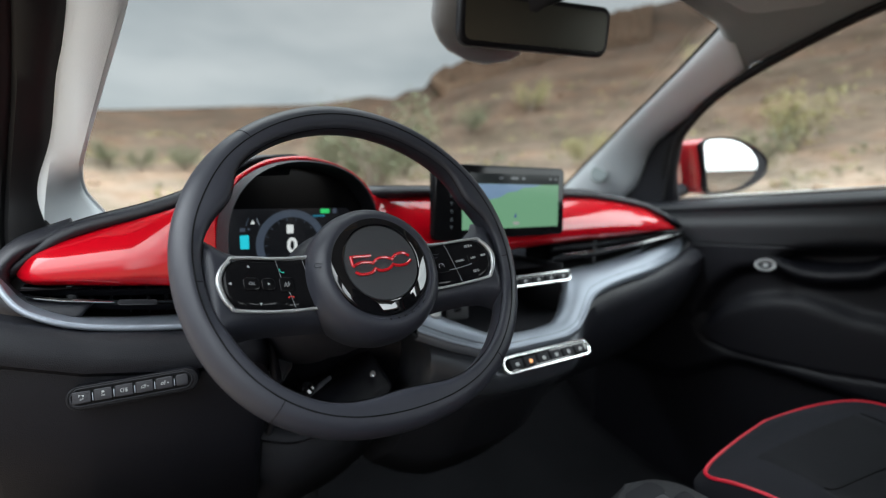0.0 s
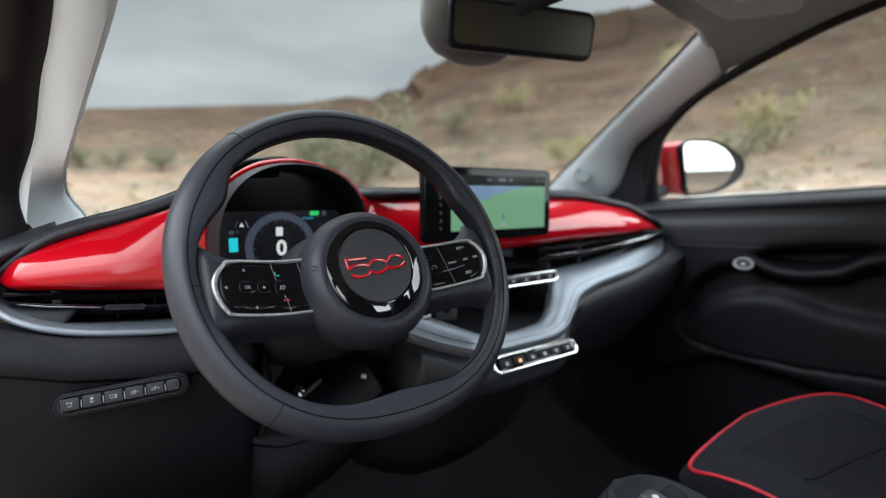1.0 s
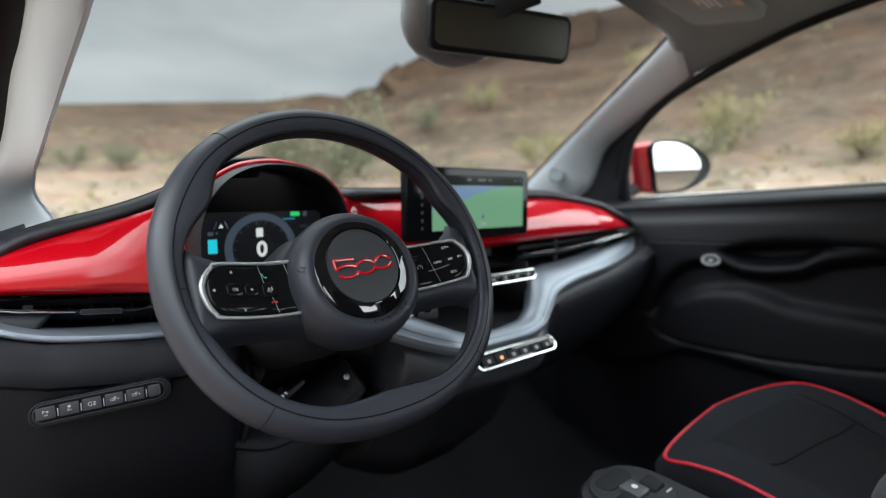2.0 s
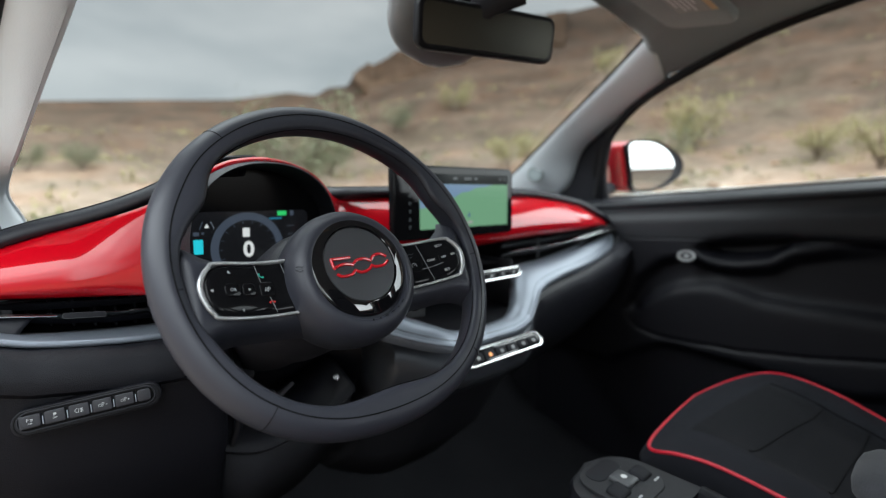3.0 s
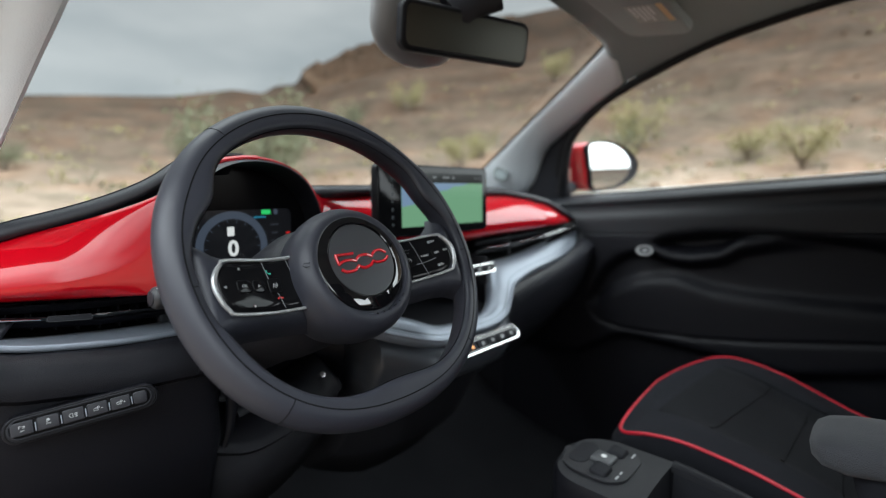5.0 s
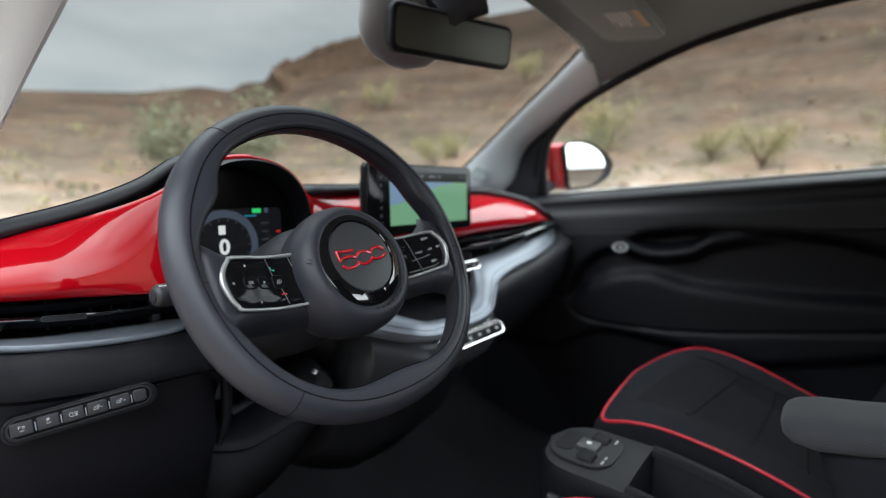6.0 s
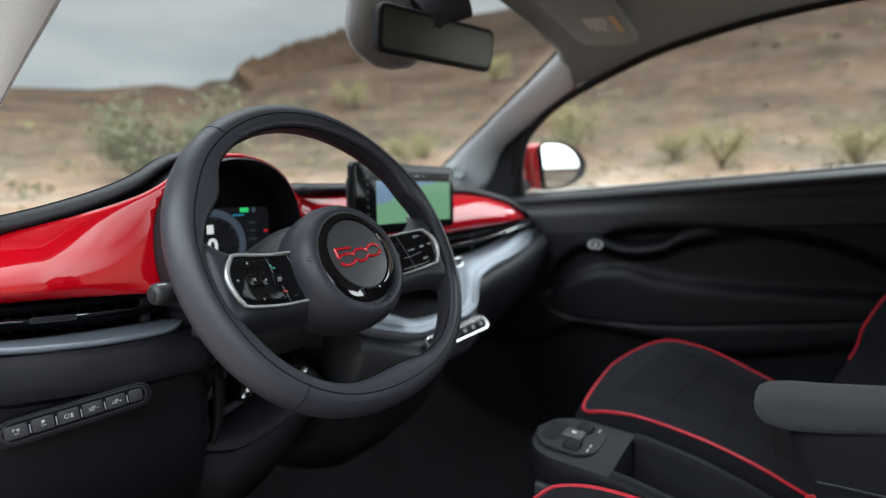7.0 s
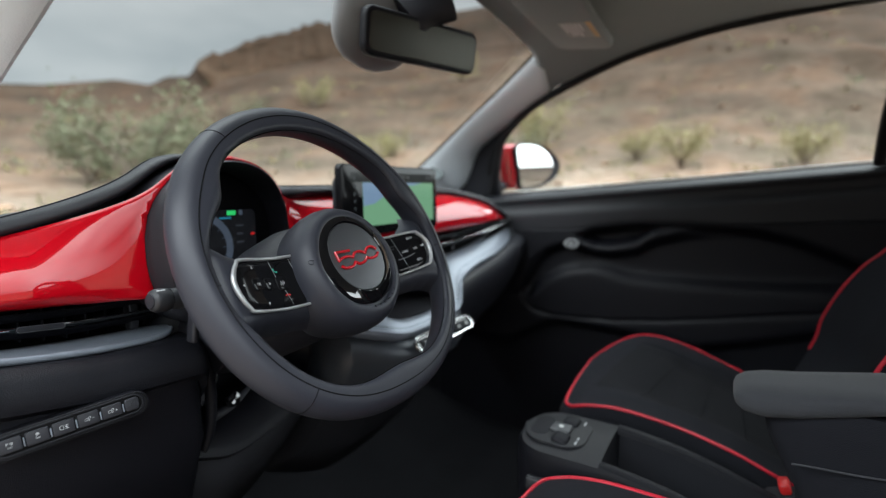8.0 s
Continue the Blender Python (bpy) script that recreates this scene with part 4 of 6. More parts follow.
N = 240
section = [2 * math.pi * j / 28 for j in range(28)]
part("rim", sheet([[rim_section(2 * math.pi * i / N, a) for a in section] for i in range(N)], wrap_rows=True, wrap_cols=True), LEATHER, wheel, "smooth black leather rim", local=True, sharp=180)
SEAM_AT = radians(97)
part("seam", tube([rim_section(2 * math.pi * i / N, SEAM_AT, -0.0002) for i in range(N)], 0.0007, closed=True, seg=6), STITCH_AND_SHADE, wheel, "dark seam along the leather", local=True)
stitches = []
for i in range(520):
    t = 2 * math.pi * i / 520
    if 170 < math.degrees(t) < 205 or math.degrees(t) > 336 or math.degrees(t) < 10:
        continue
    q0, q1 = rim_section(t, radians(172), 0.0002), rim_section(t + 0.006, radians(172), 0.0002)
    stitches.append(tube([q0, q1], 0.0007, seg=4))
tagged(part("stitching", join(*stitches), STITCH_AND_SHADE, wheel, local=True), "row of black stitches along the inner edge", kind="stuff")
for deg, a0, a1 in ((229, -40, 97), (311, -40, 97), (131, 0, 97), (49, 0, 97), (187, 97, 150), (353, 97, 150)):
    part("joint", tube([rim_section(radians(deg), radians(a0 + (a1 - a0) * k / 12), 0.0) for k in range(13)], 0.0004, seg=5), STITCH_AND_SHADE, wheel, local=True)

HUB = pose(0.003, -0.0175, -0.0115)


def hubpart(name, vf, mat, parent, label="", local=True, sharp=40):
    return part(name, moved(vf, HUB), mat, parent, label, True, sharp)


# spokes: they rise from the hub's foot towards the rim
def padpart(name, vf, mat, parent, label="", local=True, sharp=40):
    ease = lambda f: f * f * (3 - 2 * f)
    bend = lambda u: -0.0255 + 0.0205 * ease(max(0.0, min(1.0, (abs(u) - 0.075) / 0.08)))
    return hubpart(name, ([(v[0], v[1], v[2] + bend(v[0])) for v in vf[0]], vf[1]), mat, parent, label, True, sharp)


for s in (-1, 1):
    rows = []
    for i in range(40):
        u = 0.040 + 0.118 * i / 39
        vt = float(np.interp(u, [0.04, 0.09, 0.118, 0.134, 0.146, 0.158], [0.026, 0.0265, 0.029, 0.034, 0.043, 0.056]))
        vb = float(np.interp(u, [0.04, 0.065, 0.09, 0.118, 0.134, 0.146, 0.158], [-0.050, -0.047, -0.0455, -0.046, -0.049, -0.055, -0.062]))
        w0 = 0.0165 + float(np.interp(u, [0.04, 0.13, 0.146, 0.158], [-0.001, 0.0015, 0.0010, -0.007]))
        rows.append([(s * u, vb + (vt - vb) * f, w0 - 0.030 * abs(2 * f - 1) ** 7) for f in [k / 30 for k in range(31)]])
    part_rows = rows if s > 0 else [r[::-1] for r in rows]
    padpart("spoke", sheet(part_rows), LEATHER, wheel, "black moulded spoke", sharp=180)
    # button pad: gloss plate in a chrome surround open towards the hub
    mid = -0.0050 if s < 0 else -0.0005
    pad = [(0.046, mid + 0.0250), (0.122, mid + 0.0235), (0.1345, mid + 0.0185), (0.1425, mid + 0.006), (0.1425, mid - 0.006), (0.1365, mid - 0.0195), (0.124, mid - 0.0245), (0.046, mid - 0.0262)]
    line = spline([(s * a, b, 0.0215) for a, b in pad], 90)
    padpart("chrome_surround", tube(line, [0.0015 + 0.0010 * math.sin(math.pi * k / 89) ** 4 for k in range(90)], seg=12), SILVER, wheel, "satin chrome surround", local=True)
    rows = []
    for i in range(31):
        u = 0.038 + 0.1025 * i / 30
        k = max(0.0, (u - 0.114) / 0.0270)
        r = math.sqrt(max(0.0, 1 - k ** 2.4))
        top, low = mid + 0.0240 * r, mid - 0.0245 * r
        rows.append([(s * u, low + (top - low) * f, 0.0190 + 0.0030 * (1 - abs(2 * f - 1) ** 8) * (1 if i < 30 else 0)) for f in [j / 12 for j in range(13)]])
    panel = padpart("button_panel", sheet(rows if s > 0 else [r[::-1] for r in rows]), PAD, wheel, "glossy black button panel", sharp=180)
    z = 0.0222
    cut = lambda pts, r=0.0003: padpart("groove", tube(spline([(s * a, b * 0.86 + mid + 0.0055, z) for a, b in pts], 12), r, seg=5), ICON_DIM, panel, local=True)
    if s < 0:
        cut([(0.092, 0.020), (0.0905, 0.010), (0.088, -0.004), (0.083, -0.018), (0.080, -0.033)])
        cut([(0.067, 0.0195), (0.064, 0.002), (0.058, -0.016), (0.052, -0.03)])
        padpart("ok_key", slab(rrect(0.015, 0.012, 0.004), 0.0020, 0.0013, pose(-0.1165, -0.0055, 0.0212)), PAD, panel, local=True)
        padpart("play_key", slab(rrect(0.013, 0.012, 0.004), 0.0020, 0.0013, pose(-0.1015, -0.0055, 0.0212)), PAD, panel, local=True)
        padpart("voice_key", slab(rrect(0.014, 0.014, 0.003), 0.0018, 0.0011, pose(-0.0845, -0.006, 0.0212)), PAD, panel, local=True)
        padpart("lettering", lettering("OK", 0.0038, pose(-0.1165, -0.0055, 0.0232)), ICON, panel, "OK printed in white", local=True)
        for px, py, rot in ((-0.1175, 0.0105, 0), (-0.1345, -0.0055, 90), (-0.1015, -0.0055, -90), (-0.111, -0.0235, 180)):
            padpart("arrow", slab([(0.0013, -0.0010), (0, 0.0015), (-0.0013, -0.0010)], 0.0003, 0, pose(px, py, 0.0232 if px > -0.105 else z, 0, 0, rot)), ICON, panel, local=True)
        green = glow("green_key_light", (0.05, 0.55, 0.42), 0.6)
        red = glow("red_key_light", (0.7, 0.05, 0.05), 0.6)
        arc = lambda x, y, rot: moved(tube([(0.0028 * math.cos(a), 0.0028 * math.sin(a), 0) for a in np.linspace(0.5, 2.6, 9)], [0.0009, 0.0008, 0.0005, 0.0004, 0.0004, 0.0004, 0.0005, 0.0008, 0.0009], seg=6), pose(x, y, z, 0, 0, rot))
        padpart("call_symbol", arc(-0.0865, 0.0085, 140), green, panel, "green call symbol", local=True)
        padpart("hang_up_symbol", arc(-0.0825, -0.0200, 0), red, panel, "red hang-up symbol", local=True)
        padpart("voice_symbol", join(*[slab(rrect(0.0005, h * 0.7, 0.0002, 2), 0.0003, 0, pose(-0.0865 + 0.0014 * k, -0.006, 0.0230, 0, 0, -20)) for k, h in enumerate((0.007, 0.005, 0.008, 0.004))]), ICON, panel, local=True)
    else:
        cut([(0.093, 0.0205), (0.096, 0.008), (0.099, -0.010), (0.103, -0.033)])
        cut([(0.070, -0.0165), (0.085, -0.0155), (0.105, -0.0145), (0.118, -0.0125)], 0.0005)
        padpart("lettering", lettering("SET+", 0.0042, pose(0.119, 0.0150, z)), ICON, panel, "SET+ printed in white", local=True)
        padpart("lettering", lettering("SET-", 0.0042, pose(0.121, -0.0150, z)), ICON, panel, "SET- printed in white", local=True)
        padpart("lettering", lettering("CANC", 0.0034, pose(0.106, 0.0, z)), ICON, panel, local=True)
        padpart("lettering", lettering("LIM", 0.0034, pose(0.1205, 0.0005, 0.0228)), ICON, panel, local=True)
        padpart("lettering", lettering("RES", 0.0034, pose(0.1325, 0.0015, z)), ICON, panel, local=True)
        padpart("limit_key", slab(rrect(0.011, 0.009, 0.002), 0.0010, 0.0005, pose(0.1205, 0.0005, 0.0215)), PAD, panel, local=True)
        padpart("cruise_key", slab(rrect(0.019, 0.014, 0.003), 0.0010, 0.0005, pose(0.085, -0.003, 0.0215)), PAD, panel, local=True)
        padpart("cruise_symbol", join(tube([(0.084 + 0.0030 * math.cos(a), -0.0025 + 0.0030 * math.sin(a), 0.0227) for a in np.linspace(-0.6, 3.8, 14)], 0.0004, seg=5), tube([(0.084, -0.0025, 0.0227), (0.086, -0.0005, 0.0227)], 0.0004, seg=5)), ICON, panel, local=True)

# hub: its face lies a little deeper than the pads
def facepart(name, vf, mat, parent, label="", local=True, sharp=40):
    return hubpart(name, moved(vf, pose(0.003, 0.0, -0.0075) @ Matrix.Diagonal((1.05, 1.05, 1.0, 1.0))), mat, parent, label, True, sharp)


hub = facepart("airbag_cover", lathe([(0.030, -0.062), (0.052, -0.060), (0.0600, -0.050), (0.0655, -0.036), (0.0690, -0.020), (0.0702, -0.006), (0.0694, 0.006), (0.0668, 0.0155), (0.0625, 0.0222), (0.0575, 0.0258), (0.0535, 0.0264), (0.0516, 0.0256), (0.0508, 0.0238), (0.0506, 0.0215), (0.030, 0.0215)], 96, pose(0.0005, -0.0040, 0) @ Matrix.Diagonal((0.957, 0.955, 1, 1))), LEATHER, wheel, "round black airbag cover", local=True)
facepart("gloss_ring", lathe([(0.0505, 0.0195), (0.0503, 0.0228), (0.0494, 0.0240), (0.0475, 0.02485), (0.0450, 0.02578), (0.0425, 0.02663), (0.0400, 0.02740), (0.0384, 0.0278), (0.0376, 0.0272), (0.0374, 0.0235)], 128, pose(0, 0.001, 0)), GLOSS, wheel, "gloss black ring", local=True)
facepart("hub_disc", lathe([(0.0372, 0.022), (0.0372, 0.0255), (0.0364, 0.0268), (0.020, 0.0276), (0.001, 0.0278)], 96, pose(0, 0.001, 0)), material("grey_hub_disc", (0.085, 0.088, 0.096), 0.33, metal=0.45, grain=0.1, scale=1200, vary=0.05), wheel, "dark grey satin hub disc", local=True)
WAVE_UP = [[(-0.0108, 0.0073), (-0.0303, 0.0071)], [(-0.0303, 0.0071), (-0.0294, -0.0018)], [(-0.0294, -0.0018), (-0.0240, 0.0006), (-0.0186, 0.0014), (-0.0135, 0.0010), (-0.0098, -0.0002)],
           [(-0.0098, -0.0002), (-0.0055, 0.0034), (-0.0010, 0.0048), (0.0050, 0.0045), (0.0102, 0.0022)], [(0.0102, 0.0022), (0.0140, 0.0060), (0.0186, 0.0078), (0.0240, 0.0076), (0.0288, 0.0046)]]
WAVE_LOW = [[(-0.0284, -0.0070), (-0.0250, -0.0094), (-0.0200, -0.0100), (-0.0130, -0.0090), (-0.0084, -0.0054)], [(-0.0084, -0.0054), (-0.0050, -0.0074), (-0.0010, -0.0080), (0.0055, -0.0066), (0.0102, -0.0026)],
            [(0.0102, -0.0026), (0.0140, -0.0042), (0.0190, -0.0044), (0.0245, -0.0034), (0.0294, 0.0002)]]
EMBLEM_RED = material("red_emblem_lacquer", (0.5, 0.008, 0.016), 0.25, coat=0.8)
for wave in (WAVE_UP, WAVE_LOW):
    path = []
    for arc_pts in wave:
        path += spline([(x, y, 0.0283) for x, y in arc_pts], 12)[1 if path else 0:]
    facepart("emblem", tube(path, 0.00155, seg=8), EMBLEM_RED, wheel, "raised red wave emblem", local=True)
for s in (-1, 1):
    facepart("horn_mark", join(tube([(s * 0.060 + 0.0035 * math.cos(k), 0.003 + 0.002 * math.sin(k), 0.0246) for k in np.linspace(0.6, 5.6, 10)], 0.00035, seg=4), tube([(s * 0.060 + 0.003, 0.0042, 0.0246), (s * 0.060 + 0.006, 0.0056, 0.0238)], 0.00035, seg=4)), LEATHER, wheel, local=True)
word = []
for i, ch in enumerate("AIRBAG"):
    a = radians(-98 + 8.5 * (i + 0.5))
    word.append(lettering(ch, 0.0075, pose(0.0565 * math.cos(a), 0.001 + 0.0565 * math.sin(a), 0.0254, 0, 0, math.degrees(a) + 90) @ pose(0, 0, 0, 10, 0, 0), 0.0006))
# letters are the cover's leather; their relief shadow is put into the colour
facepart("lettering", join(*word), STITCH_AND_SHADE, wheel, "AIRBAG embossed in the cover, its shadow painted dark", local=True)
hubpart("column_shroud", sheet([[(k * 0.058 * math.cos(a), k * 0.050 * math.sin(a) + dy, z) for a in [2 * math.pi * j / 40 for j in range(40)]] for k, dy, z in ((0.85, 0, -0.012), (1.04, 0, -0.02), (1.20, 0.003, -0.035), (1.30, 0.005, -0.06), (1.33, 0.006, -0.10), (1.30, 0.007, -0.15), (1.22, 0.008, -0.158), (1.14, 0.008, -0.24))], wrap_cols=True, cap=True), PLASTIC_SOFT, wheel, "black steering column cover")

# ---- indicator stalks ----
for s, label in ((-1, "black indicator stalk with a round end knob"), (1, "black wiper stalk behind the wheel")):
    stalk = thing("column_stalk", (-0.328 + s * 0.06, 0.565, 0.925), label, "stalk", group="column stalks")
    a, b = Vector((-0.328 + s * 0.055, 0.572, 0.928)), Vector((-0.328 + s * 0.160, 0.566, 0.937))
    along = lambda k: a.lerp(b, k)
    part("lever", tube([along(k) for k in (0.0, 0.30, 0.40, 0.56, 0.60, 0.80, 0.88)], [0.0075, 0.0078, 0.0086, 0.0092, 0.0097, 0.0102, 0.0100], seg=24), STALK_GREY, stalk, "moulded grey lever")
    part("knob", tube([along(k) for k in (0.885, 0.90, 0.95, 1.0, 1.025, 1.04)], [0.0094, 0.0106, 0.0108, 0.0105, 0.0094, 0.0066], seg=28), STALK_GREY, stalk, "round end knob")
    part("end_cap", tube([along(1.034), along(1.048), along(1.052)], [0.0070, 0.0066, 0.0040], seg=24), PLASTIC_SOFT, stalk, "smooth round end cap")
    part("ring_switch", tube([along(k) for k in (0.50, 0.51, 0.62, 0.63)], [0.0093, 0.0104, 0.0106, 0.0095], seg=24), STALK_GREY, stalk, "ribbed ring switch")
    part("thumb_notch", rbox((0.009, 0.007, 0.012), 0.002, pose(*(along(0.70) + Vector((0, -0.0085, 0.001))))), PLASTIC_DARK, stalk, "dark thumb recess")
    part("end_groove", tube([along(0.872), along(0.892)], 0.0095, seg=24), PLASTIC_DARK, stalk)
    for k, w, up in ((0.62, 0.004, 0.0101), (0.76, 0.006, 0.0100), (0.80, 0.003, 0.0099), (0.95, 0.0045, 0.0104), (0.99, 0.003, 0.0102)):
        part("print", slab(rrect(w, 0.0016, 0.0006, 2), 0.0005, 0, facing(along(k) + Vector((0, -0.0045, up - 0.0010)), (0, -0.42, 1), (0, 1, 0))), ICON, stalk)

# ---- touchscreen ----
tablet = thing("touchscreen", (0, 0.67, 1.015), "wide black tablet touchscreen showing a green map", "touchscreen")
SM = facing((-0.002, 0.668, 1.017), (0, -1, 0.02))
part("body", slab(rrect(0.284, 0.120, 0.010), 0.012, 0.003, SM @ pose(0, 0, -0.006)), PAD, tablet, "glossy black glass with rounded corners")
part("back", rbox((0.25, 0.03, 0.09), 0.012, pose(-0.002, 0.69, 1.012)), PLASTIC_DARK, tablet)
map_green = glow("map_land_light", (0.19, 0.42, 0.25), 0.78)
map_water = glow("map_water_light", (0.20, 0.32, 0.48), 0.78)
map_bar = glow("map_bar_light", (0.30, 0.36, 0.40), 0.16)
lit = part("map_land", slab([(0.126, -0.044), (0.126, 0.030), (-0.090, 0.030), (-0.090, -0.044)][::-1], 0.0004, 0, SM @ pose(0, 0, 0.006)), map_green, tablet, "pale green map area")
water = [(0.085, 0.0298), (0.060, 0.0255), (0.040, 0.0245), (0.024, 0.018), (0.004, 0.016), (-0.012, 0.008), (-0.038, 0.004), (-0.060, -0.006), (-0.0898, -0.010), (-0.0898, 0.0298)]
part("map_water", slab(water[::-1], 0.0004, 0, SM @ pose(0, 0, 0.0064)), map_water, tablet, "blue water on the map")
for x, w in ((0.118, 0.006), (0.105, 0.006), (0.02, 0.018), (-0.01, 0.010), (0.04, 0.008)):
    part("status_mark", slab(rrect(w, 0.004, 0.001, 2), 0.0004, 0, SM @ pose(x, 0.040, 0.006)), map_bar, tablet)
for k in range(7):
    part("menu_icon", join(slab(rrect(0.0042, 0.0022, 0.0006, 3), 0.0004, 0, SM @ pose(-0.110, 0.0372 - 0.0125 * k, 0.006)), slab(rrect(0.0026 + 0.0014 * (k % 3), 0.0012, 0.0004, 2), 0.0004, 0, SM @ pose(-0.110, 0.0342 - 0.0125 * k, 0.006))), map_bar, tablet)
part("map_header", slab([(0.126, 0.0304), (0.126, 0.047), (-0.118, 0.047), (-0.118, 0.0304)][::-1], 0.0002, 0, SM @ pose(0, 0, 0.0061)), glow("map_header_light", (0.028, 0.036, 0.038), 0.4, 0.12), tablet, "dim grey header of the screen")
part("map_marker", slab([(0.003, -0.004), (0, 0.004), (-0.003, -0.004)][::-1], 0.0004, 0, SM @ pose(0.022, -0.022, 0.0068)), glow("map_marker_light", (0.08, 0.12, 0.4), 0.6), tablet)
part("map_label", slab(rrect(0.014, 0.005, 0.002, 3), 0.0004, 0, SM @ pose(0.024, -0.036, 0.0068)), glow("map_label_light", (0.6, 0.62, 0.6), 0.5), tablet)

# ---- button strips of the centre stack ----
def strip(name, x0, x1, at_y, at_z, h, tilt, keys, label, lit_key=None):
    ob = thing(name, ((x0 + x1) / 2, at_y, at_z), label, "button strip")
    m = facing(((x0 + x1) / 2, at_y, at_z), (0, -1, tilt))
    w = x1 - x0
    part("recess", slab(rrect(w, h, h * 0.45, 8), 0.004, 0.001, m), GLOSS, ob, "gloss black button recess")
    part("chrome_surround", tube([m @ Vector((a, b, 0.004)) for a, b in rrect(w, h, h * 0.48, 10)], 0.0022, closed=True, seg=8), CHROME, ob, "bright chrome surround")
    step = (w - h * 0.8) / keys
    for k in range(keys):
        x = -w / 2 + h * 0.4 + step * (k + 0.5)
        key = part("button", slab(rrect(step * 0.88, h * 0.62, 0.002), 0.004, 0.0012, m @ pose(x, 0, 0.003)), PLASTIC_DARK, ob)
        part("key_symbol", slab(rrect(step * 0.22, h * 0.22, 0.001, 3), 0.0004, 0, m @ pose(x, -h * 0.05, 0.0072)), glow("amber_key_light", (1.0, 0.35, 0.02), 1.2) if k == lit_key else ICON, key)
    return ob


strip("gear_button_strip", -0.085, 0.100, 0.563, 0.776, 0.024, 0.75, 6, "row of gear push buttons in a chrome surround", 1)
strip("climate_button_strip", -0.145, 0.147, 0.650, 0.881, 0.016, 0.25, 9, "row of climate buttons in a chrome surround")

# ---- push buttons left of the column ----
SB = thing("switch_strip", (-0.545, 0.62, 0.83), "row of five black push buttons in an oval recess", "button strip")
m = facing((-0.5409, 0.6189, 0.8294), (-0.19, -1, 0.20)) @ pose(0, 0, 0, 0, 0, 3.24)
part("surround", slab(rrect(0.118, 0.0245, 0.0118, 10), 0.024, 0.0012, m @ pose(0.0026, -0.0016, -0.0225)), PLASTIC, SB, "oval black surround with a fine groove")
part("surround_groove", tube([m @ Vector((a + 0.0026, b - 0.0016, 0.0012)) for a, b in rrect(0.1135, 0.0215, 0.0105, 10)], 0.0007, closed=True, seg=6), STITCH_AND_SHADE, SB)
part("inner_rim", tube([m @ Vector((a + 0.0020, b - 0.0006, 0.0020)) for a, b in rrect(0.1075, 0.0172, 0.0084, 10)], 0.0010, closed=True, seg=8), PLASTIC_DARK, SB)
part("recess", slab(rrect(0.106, 0.0158, 0.0078, 10), 0.0012, 0.0003, m @ pose(0.0020, -0.0006, 0.0008)), STITCH_AND_SHADE, SB, "dark recess round the buttons")
mark = lambda w, h, dx, dy, rot=0: slab(rrect(w, h, min(w, h) * 0.4, 2), 0.0003, 0, m @ pose(x + dx, dy, 0.0046, 0, 0, rot))
wire = lambda pts, closed=False: tube([m @ Vector((x + a, b, 0.0047)) for a, b in pts], 0.00022, closed=closed, seg=4)
word_at = lambda text, size, dx, dy: lettering(text, size, m @ pose(x + dx, dy, 0.0047), 0.0001)
for k in range(6):
    x = 0.003 + 0.01805 * (k - 2.5)
    w = 0.0158 if k < 5 else 0.0118
    x -= 0.0018 * (k == 5)
    key = part("button", slab(rrect(w, 0.0118, 0.0016 if k < 5 else 0.0028), 0.0034, 0.0008, m @ pose(x, -0.0002, 0.0012)), PLASTIC_SOFT, SB)
    if k < 5:
        part("key_divider", slab(rrect(0.0011, 0.0078, 0.0005, 3), 0.0008, 0.0003, m @ pose(x + 0.00905, -0.0012, 0.0032)), SATIN, SB, "slim satin divider")
    lamp_dial = [wire([(-0.0032, -0.0014), (-0.0030, 0.0004), (-0.0014, 0.0010), (-0.0002, 0.0002), (-0.0012, -0.0012)], True), wire([(0.0006 + 0.0009 * math.cos(a), 0.0012 + 0.0009 * math.sin(a)) for a in np.linspace(0, 5.5, 8)], True), mark(0.0004, 0.0018, 0.0002, -0.0012, -30)]
    signs = [[word_at("P", 0.0036, -0.0016, 0.0012), mark(0.0022, 0.0006, 0.0012, 0.0016), mark(0.0016, 0.0005, 0.0012, 0.0004), word_at("OFF", 0.0019, 0.0, -0.0020)],
             [mark(0.0026, 0.0009, 0, 0.0020), mark(0.0018, 0.0006, 0, 0.0029), mark(0.0022, 0.0004, -0.0004, 0.0008, 30), word_at("OFF", 0.0020, 0.0, -0.0014)],
             [wire([(-0.0006, 0.0020), (-0.0018, 0.0019), (-0.0032, 0.0008), (-0.0033, -0.0004), (-0.0020, -0.0017), (-0.0006, -0.0018)], True)] + [mark(0.0026, 0.0004, 0.0018, dy) for dy in (0.0014, 0.0, -0.0014)] + [mark(0.0004, 0.0040, 0.0018, 0)],
             lamp_dial + [mark(0.0016, 0.0004, 0.0032, -0.0002)],
             lamp_dial + [mark(0.0016, 0.0004, 0.0032, -0.0002), mark(0.0004, 0.0016, 0.0032, -0.0002)]]
    if k < 5:
        part("button_symbol", join(*signs[k]), ICON, key)

# ---- passenger door ----
door = thing("passenger_door", (0.68, 0.3, 0.7), "black moulded passenger door panel with a scooped grip", "car door")


def belt(y):
    return float(np.interp(y, [-0.2, -0.131, 0.104, 0.262, 0.746, 1.0], [1.088, 1.083, 1.063, 1.050, 1.014, 0.995]))


def fade(v):
    return 1 / (1 + math.exp(max(-60, min(60, v))))


